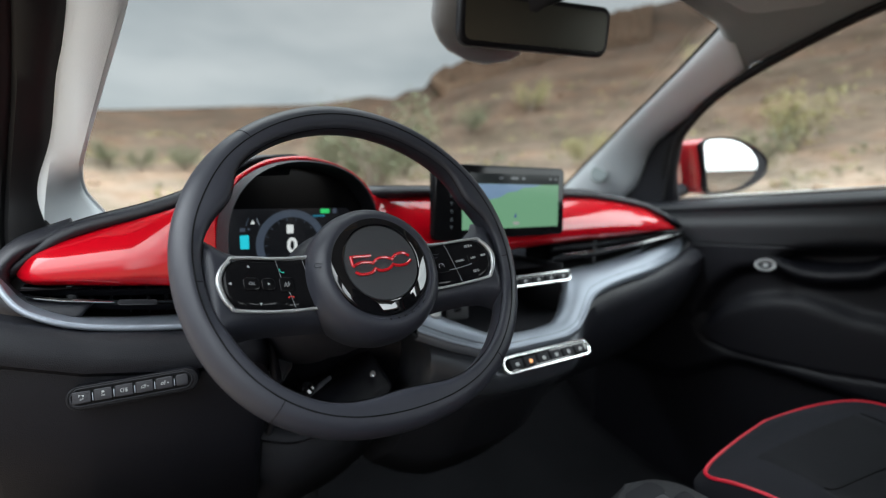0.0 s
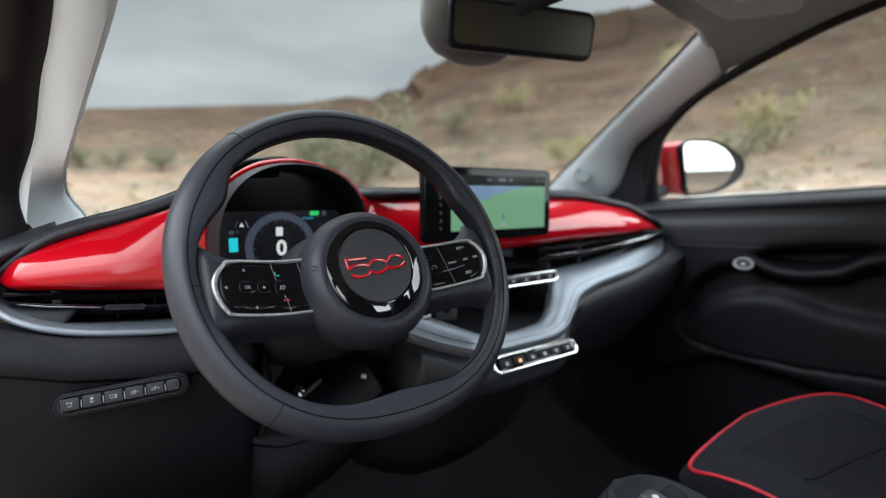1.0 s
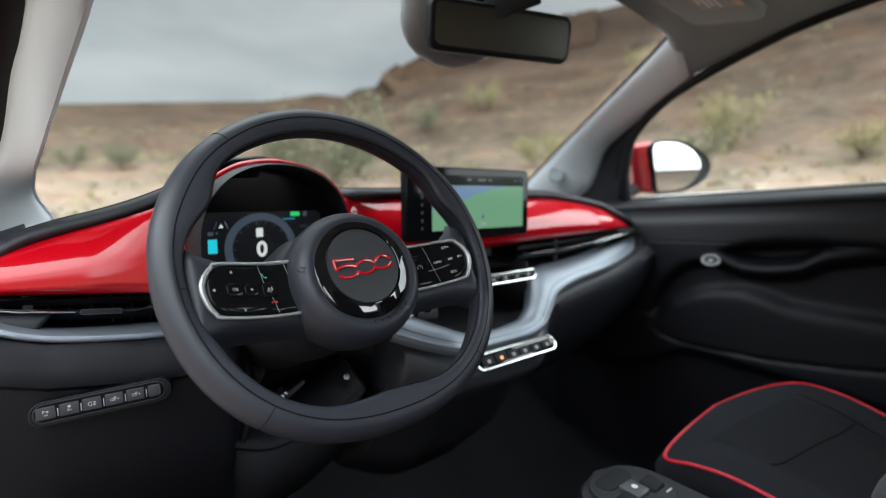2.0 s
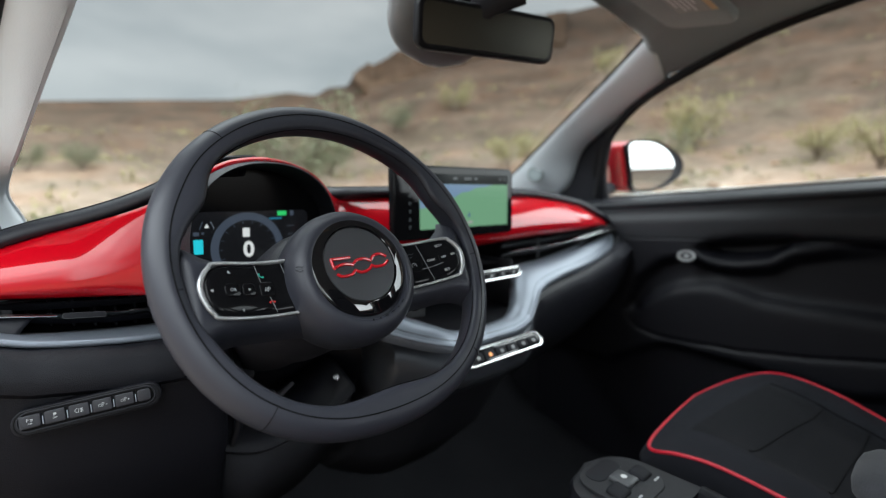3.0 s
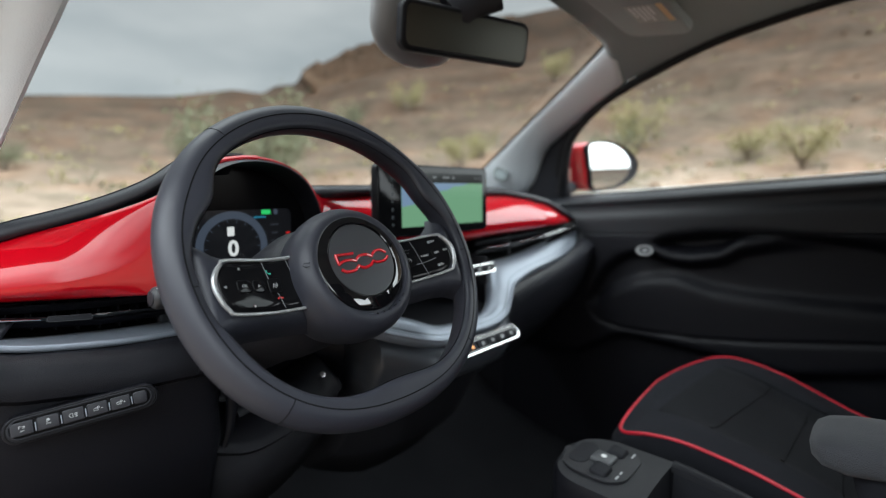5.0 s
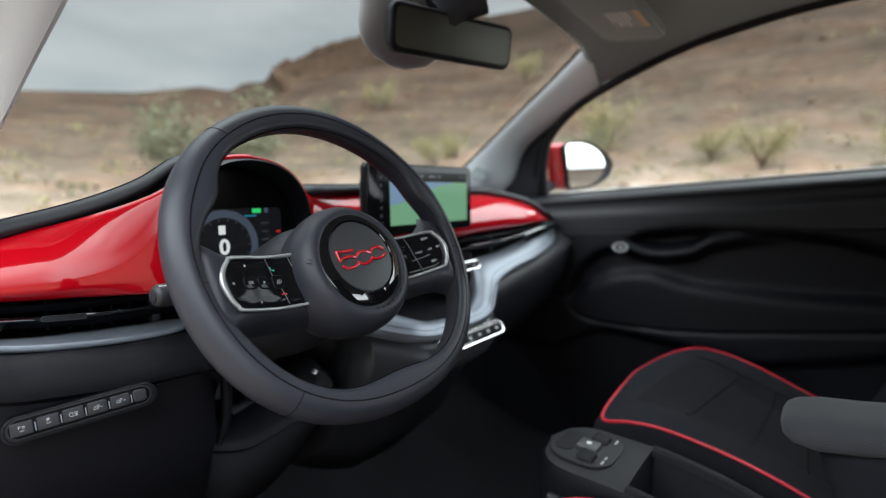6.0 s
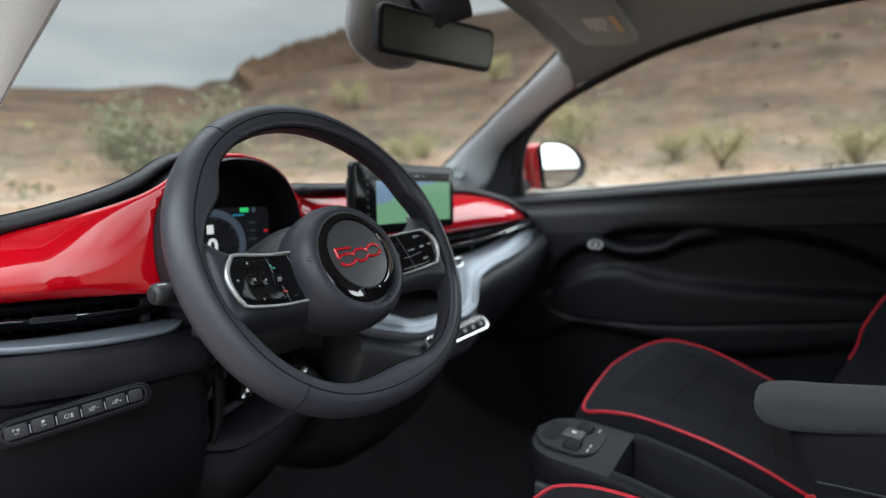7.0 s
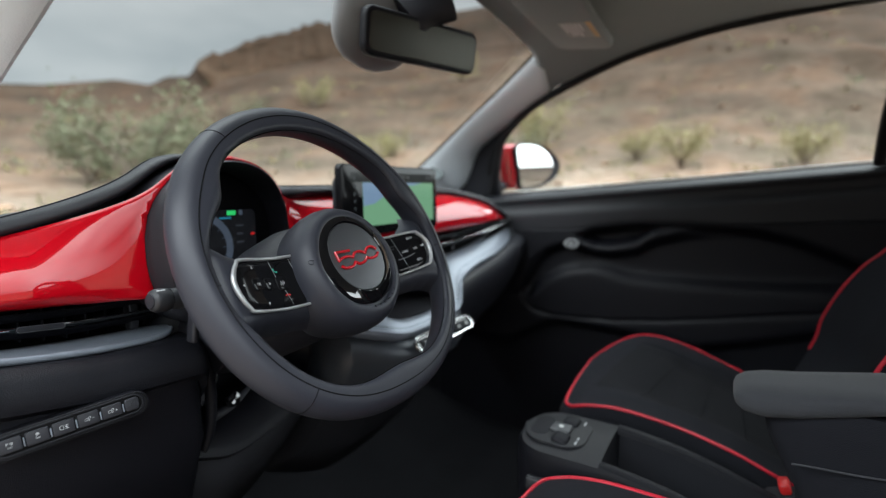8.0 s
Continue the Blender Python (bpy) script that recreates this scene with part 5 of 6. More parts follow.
def door_x(y, z):
    """Plain upper face, an oval hollow with a pull bar and an armrest swelling in it, and a pocket below."""
    top = belt(y)
    x = 0.655 + 0.010 * fade((top - 0.055 - z) / 0.004) * fade((z - top + 0.02) / 0.003)
    if z > top - 0.02:
        x = 0.660 + 0.043 * ((z - top + 0.02) / 0.02) ** 2
    upper = float(np.interp(y, [-0.16, -0.084, 0.005, 0.08, 0.159, 0.24, 0.314, 0.40, 0.47, 0.526, 0.596, 0.639, 0.665, 0.68], [0.835, 0.873, 0.909, 0.926, 0.935, 0.937, 0.935, 0.928, 0.915, 0.886, 0.853, 0.814, 0.765, 0.72]))
    lower = float(np.interp(y, [-0.16, -0.044, 0.145, 0.27, 0.395, 0.50, 0.592, 0.64, 0.669, 0.68], [0.768, 0.743, 0.707, 0.683, 0.666, 0.660, 0.659, 0.668, 0.690, 0.715]))
    hollow = fade((z - upper) / 0.004) * fade((lower - z) / 0.004)
    x += 0.030 * hollow
    # pull cup under the arc, with a bar below it that runs up into the arc
    cup = float(np.interp(y, [0.30, 0.314, 0.352, 0.414, 0.458, 0.497, 0.52], [0.940, 0.927, 0.892, 0.879, 0.879, 0.891, 0.90]))
    inside = fade((0.312 - y) / 0.004) * fade((y - 0.505) / 0.006)
    x += 0.022 * hollow * inside * fade((cup - z) / 0.003)
    bar = cup - 0.013 if y > 0.352 else float(np.interp(y, [0.16, 0.25, 0.314, 0.352], [0.928, 0.922, 0.906, 0.879]))
    x -= 0.033 * hollow * math.exp(-(abs(z - bar) / 0.017) ** 2.5) * fade((0.24 - y) / 0.03) * fade((y - 0.60) / 0.012)
    ridge = float(np.interp(y, [-0.16, -0.083, 0.15, 0.30, 0.369, 0.41, 0.455, 0.51, 0.559, 0.619, 0.65], [0.808, 0.803, 0.790, 0.789, 0.792, 0.803, 0.812, 0.806, 0.790, 0.754, 0.72]))
    x -= 0.027 * hollow * fade((z - ridge) / 0.006)
    x += 0.007 * math.exp(-((z - lower) / 0.0035) ** 2) * fade((y - 0.67) / 0.01)
    pocket = float(np.interp(y, [-0.16, -0.048, 0.066, 0.194, 0.362, 0.55, 0.592, 0.72], [0.728, 0.693, 0.655, 0.619, 0.632, 0.641, 0.635, 0.56]))
    x += 0.030 * fade((z - pocket) / 0.004)
    return x


rows = []
for i in range(121):
    y = -0.16 + 1.16 * i / 120
    zs = list(np.linspace(0.18, 0.56, 18)) + list(np.linspace(0.565, belt(y) - 0.022, 96)) + list(np.linspace(belt(y) - 0.02, belt(y), 6))
    rows.append([(door_x(y, z), y, z) for z in zs])
part("inner_panel", sheet([r[:95] for r in rows]), PLASTIC, door, "black moulded inner panel with armrest and pocket", sharp=180, thick=-0.004)
part("upper_panel", sheet([r[94:] for r in rows]), DOOR_SOFT, door, "soft dark grey upper door trim", sharp=180, thick=-0.004)
part("belt_seal", tube([(0.703, -0.16 + 0.05 * k, belt(-0.16 + 0.05 * k) + 0.001) for k in range(20)], 0.006, seg=8), RUBBER, door, "black rubber belt seal")
part("outer_skin", sheet([[(0.76 - 0.12 * abs(z - 0.7) ** 2, y, z) for y in np.linspace(-0.16, 0.95, 12)] for z in (0.3, 0.5, 0.7, 0.9, 1.0)]), RED_PAINT, door, "glossy red painted outer skin", thick=0.003)
lockm = facing((0.634, 0.522, 0.879), (-1, -0.25, 0.35))
lockw = lockm @ Matrix.Diagonal((1.25, 0.85, 1, 1))
lock = part("lock_knob", lathe([(0.0165, -0.002), (0.0168, 0.003), (0.0155, 0.0055), (0.0130, 0.0055), (0.0115, 0.003), (0.0112, -0.002)], 32, lockw), SILVER, door, "chrome oval lock switch")
part("lock_centre", lathe([(0.0113, -0.001), (0.0105, 0.001), (0.001, 0.0014)], 24, lockw), STALK_GREY, lock, "grey centre of the switch")
part("lock_symbol", slab(rrect(0.008, 0.006, 0.0012, 3), 0.0005, 0, lockm @ pose(0, 0, 0.0013)), ICON, lock)
seal_path = spline(SEAL, 90)
part("window_seal", tube(seal_path, 0.0115, seg=10), RUBBER, door, "black rubber window seal")
frame_in = spline([(0.700, 0.955, 1.0)] + [(x + 0.006, y + 0.004, z) for x, y, z in PILLAR_OUT[1:]] + [(0.598, 0.42, 1.343), (0.588, 0.268, 1.376), (0.581, 0.10, 1.395), (0.58, -0.09, 1.398)], 60)
frame_out = spline([(0.700, 0.80, 1.0)] + SEAL[1:10], 60)
part("window_surround", sheet([[a + Vector((0.012, 0.012, 0.002)), a.lerp(b, 0.5) + Vector((0.004, 0.004, 0)), b + Vector((0.004, 0, 0))] for a, b in zip(frame_in, frame_out)]), RUBBER, door, "black window surround", thick=0.004)
part("corner_panel", sheet([[a.lerp(b, k / 3) for k in range(4)] for a, b in zip(spline([(0.708, 0.965, 1.0), (0.695, 0.93, 1.05), (0.672, 0.865, 1.14), (0.650, 0.765, 1.195)], 10), spline([(0.70, 0.77, 1.0), (0.685, 0.77, 1.05), (0.668, 0.765, 1.12), (0.652, 0.745, 1.18)], 10))]), PLASTIC_DARK, door, "black triangular mirror corner panel", thick=0.006)
part("corner_post", tube(spline([(0.695, 0.785, 1.012), (0.675, 0.777, 1.08), (0.652, 0.75, 1.178)], 12), 0.010, seg=10), PLASTIC, door)
glass_rows = []
top_line = spline([p for p in SEAL if p[2] > 1.1], 40)
for p in top_line:
    y = p.y
    glass_rows.append([(0.703, y, belt(y) - 0.02), (0.695 - 0.12 * (p.z - belt(y)) * 0.5, y, (p.z + belt(y)) / 2), (p.x + 0.004, y, p.z)])
part("window_pane", sheet(glass_rows), CLEAR, door, "clear side window glass", sharp=180, thick=0.003, shadow=False)
part("belt_trim", tube([(0.724, y, belt(y) + 0.010) for y in [0.80 - 0.06 * k for k in range(20)]], 0.0018, seg=8), SILVER, door, "thin bright outer belt strip")
# wing mirror
mm = facing((0.838, 0.708, 1.108), (-0.50, -0.866, -0.008))
# ovals with a straight slanting edge towards the car and a round outer tip
flat = lambda pts, n: [(p.x, p.y) for p in spline([(x, y, 0) for x, y in pts], n, closed=True)][::-1]
shape = flat([(-0.0895, 0.0652), (-0.0307, 0.0766), (0.0172, 0.070), (0.0671, 0.0454), (0.0954, 0.0157), (0.0951, -0.0145), (0.0751, -0.0406), (0.029, -0.064), (-0.0182, -0.0736), (-0.0659, -0.0741), (-0.0762, -0.0242), (-0.086, 0.0206)], 60)
glass_shape = flat([(-0.0814, 0.0624), (-0.0381, 0.0700), (0.0018, 0.0652), (0.0382, 0.0479), (0.0612, 0.0228), (0.0665, 0.0002), (0.0576, -0.0256), (0.031, -0.0502), (-0.0031, -0.0628), (-0.0378, -0.0677), (-0.0619, -0.0649), (-0.0715, -0.0242), (-0.0797, 0.0207)], 60)
ringm = lambda k, z, dx=0.0, kv=1.0: [mm @ Vector((a * k + dx, b * k * kv, z)) for a, b in shape]
housing = part("mirror_housing", sheet([ringm(0.95, 0.002), ringm(0.99, 0.006), ringm(1.0, 0.002), ringm(1.01, -0.015, 0.0), ringm(0.97, -0.04, -0.004), ringm(0.72, -0.09, -0.01), ringm(0.3, -0.105, -0.012)], wrap_cols=True, cap=True), PLASTIC_DARK, door, "black and red oval wing mirror housing")
part("mirror_shell", sheet([ringm(0.98, 0.0, -0.012, 0.94), ringm(1.02, -0.006, -0.024, 0.93), ringm(1.04, -0.03, -0.042, 0.92), ringm(0.98, -0.062, -0.042, 0.90), ringm(0.74, -0.093, -0.01), ringm(0.3, -0.109, -0.012), ringm(0.05, -0.11, -0.012)], wrap_cols=True), RED_PAINT, housing, "glossy red mirror cap")
part("mirror_face", slab(glass_shape[::-1], 0.001, 0, mm @ pose(0, 0, 0.0035)), MIRROR, housing, "clear mirror glass reflecting the sky")
part("mirror_arm", tube([(0.715, 0.80, 1.035), (0.76, 0.795, 1.045), (0.81, 0.78, 1.075)], [0.02, 0.018, 0.025], seg=12), PLASTIC_DARK, housing, "black mirror foot")

# ---- rear-view mirror ----
rvm = thing("rear_view_mirror", (-0.02, 0.585, 1.28), "black-framed rear-view mirror on a grey stem", "mirror")
rm = facing((-0.017, 0.583, 1.276), (-0.22, -0.95, -0.16), (-0.03, 0, 1))
box = rrect(0.242, 0.064, 0.014, 6)
part("housing", join(slab(rrect(0.250, 0.072, 0.017, 6), 0.014, 0.005, rm @ pose(0, 0, -0.010)), slab(rrect(0.225, 0.055, 0.02, 6), 0.022, 0.008, rm @ pose(0, 0, -0.008) @ pose(0, 0, 0, 180, 0, 0))), PLASTIC, rvm, "black rounded housing")
part("mirror_face", slab(rrect(0.234, 0.056, 0.011, 6), 0.0008, 0, rm @ pose(0, 0, 0.0042)), MIRROR_DIM, rvm, "dim dark mirror glass")
part("stem", tube(spline([(-0.02, 0.60, 1.285), (-0.025, 0.64, 1.315), (-0.03, 0.67, 1.345)], 8), 0.013, seg=12), PLASTIC, rvm)
rows = []
for k in range(13):
    v = -1 + k / 6
    w = math.sqrt(max(0.02, 1 - v * v)) ** 0.8
    rows.append([(-0.055 + 0.0 * v + (0.098 + 0.02 * max(0, v)) * w * math.cos(a), 0.655 + 0.035 * w * math.sin(a) - 0.02 * v, 1.300 + 0.062 * v) for a in [2 * math.pi * i / 32 for i in range(32)]])
part("sensor_housing", sheet(rows, wrap_cols=True, cap=True), material("grey_sensor_plastic", (0.21, 0.214, 0.22), 0.45, grain=0.2), rvm, "dark grey sensor housing on the windscreen", sharp=60)
part("sensor_foot", tube(spline([(-0.055, 0.64, 1.345), (-0.02, 0.62, 1.375), (0.02, 0.585, 1.395)], 8), [0.085, 0.088, 0.088, 0.09, 0.09, 0.09, 0.09, 0.09], seg=24, flat=0.3), PLASTIC_SOFT, rvm, "grey cover below the headliner")

# ---- sun visors ----
for s in (1, -1):
    visor = thing("sun_visor", (s * 0.27, 0.44, 1.37), "folded pale grey sun visor under the headliner", "sun visor", group="sun visors")
    vm = pose(s * 0.285, 0.440, 1.376, 8, s * 4, 0)
    part("flap", slab(rrect(0.30, 0.13, 0.03, 6), 0.014, 0.006, vm @ pose(0, 0, -0.012)), LINER, visor)
    part("visor_flap_under", slab(rrect(0.30, 0.13, 0.03, 6), 0.006, 0.005, vm @ pose(0, 0, -0.011, 180, 0, 0)), LINER, visor)
    part("warning_label", slab(rrect(0.085, 0.055, 0.003, 2), 0.0006, 0, vm @ pose(s * 0.02, -0.015, -0.0172, 180, 0, 0)), material("cream_label", (0.34, 0.345, 0.34), 0.6), visor, "cream warning label")
    part("label_print", join(*[slab(rrect(w, 0.0036, 0.001, 2), 0.0004, 0, vm @ pose(s * 0.02 - 0.036 + w / 2, 0.004 - 0.0085 * k, -0.0178, 180, 0, 0)) for k, w in enumerate((0.05, 0.07, 0.064, 0.072, 0.04))]), WHITE_PRINT, visor)
    part("label_stripe", slab(rrect(0.085, 0.011, 0.001, 2), 0.0006, 0, vm @ pose(s * 0.02, -0.050, -0.0172, 180, 0, 0)), material("orange_label_stripe", (0.62, 0.42, 0.22), 0.6), visor, "orange label stripe")

# ---- seats ----
def seat(sx, dx, dy, dz, label):
    """Built for the right-hand seat; sx = -1 mirrors it."""
    ob = thing("front_seat", (sx * 0.357 + dx, 0.1 + dy, 0.3 + dz), label, "car seat", group="front seats")
    put = lambda vf: ([(sx * (v[0]) + dx, v[1] + dy, v[2] + dz) for v in vf[0]], vf[1] if sx > 0 else [q[::-1] for q in vf[1]])
    edge = [(0.352, 0.386, 0.650), (0.25, 0.386, 0.643), (0.17, 0.384, 0.632), (0.143, 0.370, 0.630), (0.140, 0.33, 0.641), (0.140, 0.276, 0.646), (0.132, 0.185, 0.640), (0.124, 0.105, 0.624), (0.120, 0.03, 0.598), (0.13, -0.06, 0.575)]
    right = [(0.352, 0.386, 0.650), (0.45, 0.366, 0.656), (0.53, 0.335, 0.662), (0.566, 0.30, 0.664), (0.575, 0.25, 0.658), (0.574, 0.20, 0.646), (0.572, 0.155, 0.630), (0.570, 0.11, 0.613), (0.569, 0.073, 0.600), (0.565, -0.06, 0.56)]
    left_s, right_s = spline(edge, 60), spline(right, 60)
    rows = []
    for p, q in zip(left_s, right_s):
        row = []
        for k in range(33):
            f = k / 32
            c = p.lerp(q, f)
            span = (q.x - p.x)
            sag = 0.030 * max(0, min(1, (0.36 - p.y) / 0.12)) * (1 / (1 + math.exp((abs(f - 0.5) - 0.30) * 40))) if span > 0.2 else 0
            c.z += -sag + 0.012 * math.sin(math.pi * f) * min(1, span / 0.3)
            row.append(c)
        rows.append(row)
    rows_top = rows
    part("cushion", put(sheet(rows)), FABRIC, ob, "black fabric seat cushion", sharp=180)
    skirt = left_s[::-1] + right_s[1:]
    rows = [[p + Vector((0, 0, 0)) for p in skirt], [p + Vector(((0.357 - p.x) * -0.03, 0.012 if p.y > 0.3 else 0, -0.02)) for p in skirt], [p + Vector(((0.357 - p.x) * 0.02, -0.005, -0.09)) for p in skirt], [Vector((p.x + (0.357 - p.x) * 0.1, p.y - 0.05 * (p.y > 0.3), 0.40)) for p in skirt]]
    part("cushion_side", put(sheet(rows)), FABRIC, ob, sharp=180)
    part("piping", put(tube(skirt, 0.0029, seg=8)), PIPING, ob, "bright red piping round the cushion")
    part("insert", put(sheet([[p + Vector((0, 0, 0.0018 if 0 < k < 20 else -0.001)) for k, p in enumerate(r[6:27])] for r in rows_top[22:55]])), FABRIC_INSERT, ob, "ribbed dark fabric insert", sharp=180)
    # cross seams of the insert
    for row in (rows_top[33], rows_top[41], rows_top[48]):
        path = [p + Vector((0, 0, 0.0022)) for p in row[6:27]]
        part("seam", put(tube(path, 0.0008, seg=6)), STITCH_AND_SHADE, ob, "stitched cross seam")
    for side in (26,):
        part("seam", put(tube([r[side] + Vector((0, 0, 0.0018)) for r in rows_top[22:54]], 0.0008, seg=6)), STITCH_AND_SHADE, ob, "stitched seam of the insert")
    # backrest
    bl = spline([(0.155, 0.01, 0.60), (0.146, -0.034, 0.7015), (0.145, -0.046, 0.759), (0.145, -0.074, 0.825), (0.147, -0.105, 0.876), (0.15, -0.136, 0.912), (0.165, -0.19, 1.0), (0.19, -0.23, 1.1), (0.23, -0.25, 1.16)], 40)
    rows = []
    for p in bl:
        w = 0.357 - p.x
        rows.append([(0.357 + w * u, p.y - 0.055 * (1 - abs(u) ** 3) - 0.0, p.z) for u in [-1 + k / 12 for k in range(25)]] + [(0.357 + w * u, p.y - 0.13 + 0.05 * abs(u) ** 4, p.z) for u in [1.02 - k * 2.04 / 12 for k in range(13)]])
    part("backrest", put(sheet(rows, wrap_cols=True, cap=True)), FABRIC, ob, "black fabric backrest", sharp=60)
    for s in (1, -1):
        part("piping", put(tube([(0.357 + s * (p.x - 0.357), p.y, p.z) for p in bl[4:]], 0.0029, seg=8)), PIPING, ob, "red piping on the backrest")
    part("headrest", put(rbox((0.25, 0.09, 0.17), 0.035, pose(0.357, -0.33, 1.24, -12))), FABRIC, ob, "black padded headrest")
    part("base", put(rbox((0.38, 0.40, 0.14), 0.02, pose(0.357, 0.16, 0.33))), PLASTIC_DARK, ob)
    return ob


seat(1, 0, 0, 0, "black fabric passenger seat with red piping")
seat(-1, 0.03, -0.055, 0.012, "black fabric driver's seat with red piping")

# ---- centre console ----
console = thing("centre_console", (-0.025, 0.2, 0.3), "dark grey centre console with switches and open tray", "console")
CX = -0.024
half = spline([(0, 0.390, 0), (0.033, 0.386, 0), (0.054, 0.366, 0), (0.062, 0.33, 0), (0.064, 0.26, 0), (0.067, 0.1, 0), (0.068, -0.12, 0)], 30)
outl = [(CX - p.x, p.y) for p in half[::-1]] + [(CX + p.x, p.y) for p in half[1:]]
fall = table([-0.13, 0.06, 0.116, 0.178, 0.25, 0.40], [-0.110, -0.046, -0.027, -0.010, 0.0, 0.0], 0.03)
grow = lambda k, z: [(CX + (x - CX) * k, y + (k - 1) * 0.06 * (y > 0.25), z + fall(y) * (z > 0.4)) for x, y in outl]
part("body", sheet([grow(1.0, 0.662), grow(1.06, 0.655), grow(1.08, 0.64), grow(1.04, 0.55), grow(1.0, 0.30)]), PLASTIC, console, "black console sides", sharp=60)
deck = lambda y0, y1: sheet([[(CX + u * min(0.068, 0.068 * math.sqrt(max(0.0, 1 - max(0, (y - 0.33) / 0.062) ** 2.6))), y, 0.662 + 0.004 * (1 - u * u)) for u in [-1 + k / 8 for k in range(17)]] for y in np.linspace(y0, y1, 24)])
part("switch_plate", deck(0.392, 0.262), CONSOLE_GREY, console, "grey switch plate", sharp=180)
for s in (-1, 1):
    section = ((0.072, -0.004), (0.070, 0.001), (0.064, 0.004), (0.056, 0.004), (0.051, 0.001), (0.049, -0.006))
    part("tray_rim", sheet([[(CX + s * a, y, 0.663 + b + fall(y)) for a, b in section] for y in np.linspace(-0.12, 0.262, 24)]), PLASTIC, console, "rounded rim of the tray")
part("tray", sheet([[(CX + u, y, 0.660 + d + fall(y)) for u, d in ((-0.0505, 0.0), (-0.047, -0.075), (0.0, -0.085), (0.047, -0.075), (0.0505, 0.0))] for y in np.linspace(-0.12, 0.258, 16)] + [[(CX + u, 0.264, 0.664) for u in (-0.0505, -0.03, 0.0, 0.03, 0.0505)]]), PLASTIC_DARK, console, "deep black tray")
part("switch_bezel", slab(rrect(0.096, 0.090, 0.030, 8), 0.003, 0.0012, pose(CX, 0.337, 0.665)), CONSOLE_GREY, console)
part("front_recess", slab(rrect(0.060, 0.026, 0.012, 6), 0.0012, 0.0005, pose(CX, 0.363, 0.6678)), PLASTIC_DARK, console, "dark sunken oval")
for x in (CX - 0.028, CX + 0.028):
    part("rocker_switch", rbox((0.026, 0.024, 0.012), 0.005, pose(x, 0.326, 0.668, 8)), PLASTIC_DARK, console)
part("mode_button", rbox((0.026, 0.030, 0.008), 0.003, pose(CX, 0.334, 0.669)), material("pale_grey_button", (0.06, 0.063, 0.068), 0.4), console, "pale grey drive button")
part("button_symbol", lathe([(0.004, 0), (0.004, 0.0005), (0.0005, 0.0006)], 16, pose(CX, 0.334, 0.6732)), WHITE_PRINT, console)
part("print", join(*[slab(rrect(w, 0.0026, 0.0008, 2), 0.0004, 0, pose(x, y, 0.6682)) for x, y, w in ((CX - 0.030, 0.3035, 0.010), (CX - 0.017, 0.3035, 0.008), (CX + 0.034, 0.3065, 0.013), (CX + 0.020, 0.352, 0.006))]), ICON, console)
part("side_lever", rbox((0.012, 0.03, 0.02), 0.004, pose(CX - 0.078, 0.345, 0.618)), STALK_GREY, console)

arm = thing("armrest", (-0.04, -0.05, 0.7), "grey fabric armrest on a black box", "armrest")
def arm_ring(y, w, z0, z1):
    z0, z1 = z0 - 0.012, z1 - 0.013
    return [(-0.035 + w * math.copysign(abs(math.cos(a)) ** 0.6, math.cos(a)), y, (z0 + z1) / 2 + (z1 - z0) / 2 * math.copysign(abs(math.sin(a)) ** 0.75, math.sin(a))) for a in [2 * math.pi * i / 40 for i in range(40)]]
part("pad", sheet([arm_ring(y, w, a, b) for y, w, a, b in ((0.115, 0.018, 0.798, 0.804), (0.112, 0.034, 0.790, 0.810), (0.103, 0.043, 0.783, 0.816), (0.083, 0.048, 0.781, 0.821), (0.05, 0.049, 0.788, 0.825), (-0.03, 0.050, 0.813, 0.838), (-0.2, 0.050, 0.815, 0.84), (-0.22, 0.045, 0.815, 0.838))], wrap_cols=True, cap=True), FABRIC_GREY, arm, "worn grey fabric armrest pad", sharp=60)
part("box", sheet([[(-0.035 + w * math.copysign(abs(math.cos(a)) ** 0.5, math.cos(a)), y0 + (y1 - y0) * (0.5 + 0.5 * math.sin(a)), z) for a in [2 * math.pi * i / 40 for i in range(40)]] for z, w, y0, y1 in ((0.795, 0.044, -0.22, 0.070), (0.775, 0.0475, -0.22, 0.080), (0.765, 0.047, -0.22, 0.082), (0.74, 0.046, -0.22, 0.075), (0.68, 0.045, -0.22, 0.045), (0.56, 0.045, -0.22, 0.03))], wrap_cols=True, cap=True), FABRIC, arm, "black box under the pad", sharp=60)
part("seam", tube([(-0.0822, 0.055, 0.729), (-0.0822, 0.04, 0.7305), (-0.0822, 0.0, 0.733), (-0.0822, -0.05, 0.738), (-0.0822, -0.18, 0.745)], 0.0012, seg=6), FABRIC_GREY, arm, "lid joint along the box")
buckle = thing("seat_belt_buckle", (0.06, 0.05, 0.6), "black seat belt buckle with a red button", "buckle")
part("body", rbox((0.03, 0.05, 0.07), 0.006, pose(0.052, 0.034, 0.590, -20)), PLASTIC_DARK, buckle)
part("release_button", rbox((0.026, 0.014, 0.016), 0.004, pose(0.052, 0.046, 0.630, -20)), material("red_release_plastic", (0.6, 0.02, 0.02), 0.4), buckle, "bright red release button")

# ---- pedals ----
for x, w, label in ((-0.42, 0.07, "black rubber brake pedal in the dark footwell"), (-0.27, 0.05, "black accelerator pedal in the dark footwell")):
    ped = thing("pedal", (x, 0.95, 0.42), label, "pedal", group="pedals")
    part("pad", rbox((w, 0.02, 0.09), 0.006, pose(x, 0.93, 0.42, -30)), RUBBER, ped)
    part("arm", tube([(x, 0.945, 0.44), (x, 1.02, 0.56), (x, 1.05, 0.70)], 0.008, seg=8), PLASTIC_DARK, ped)

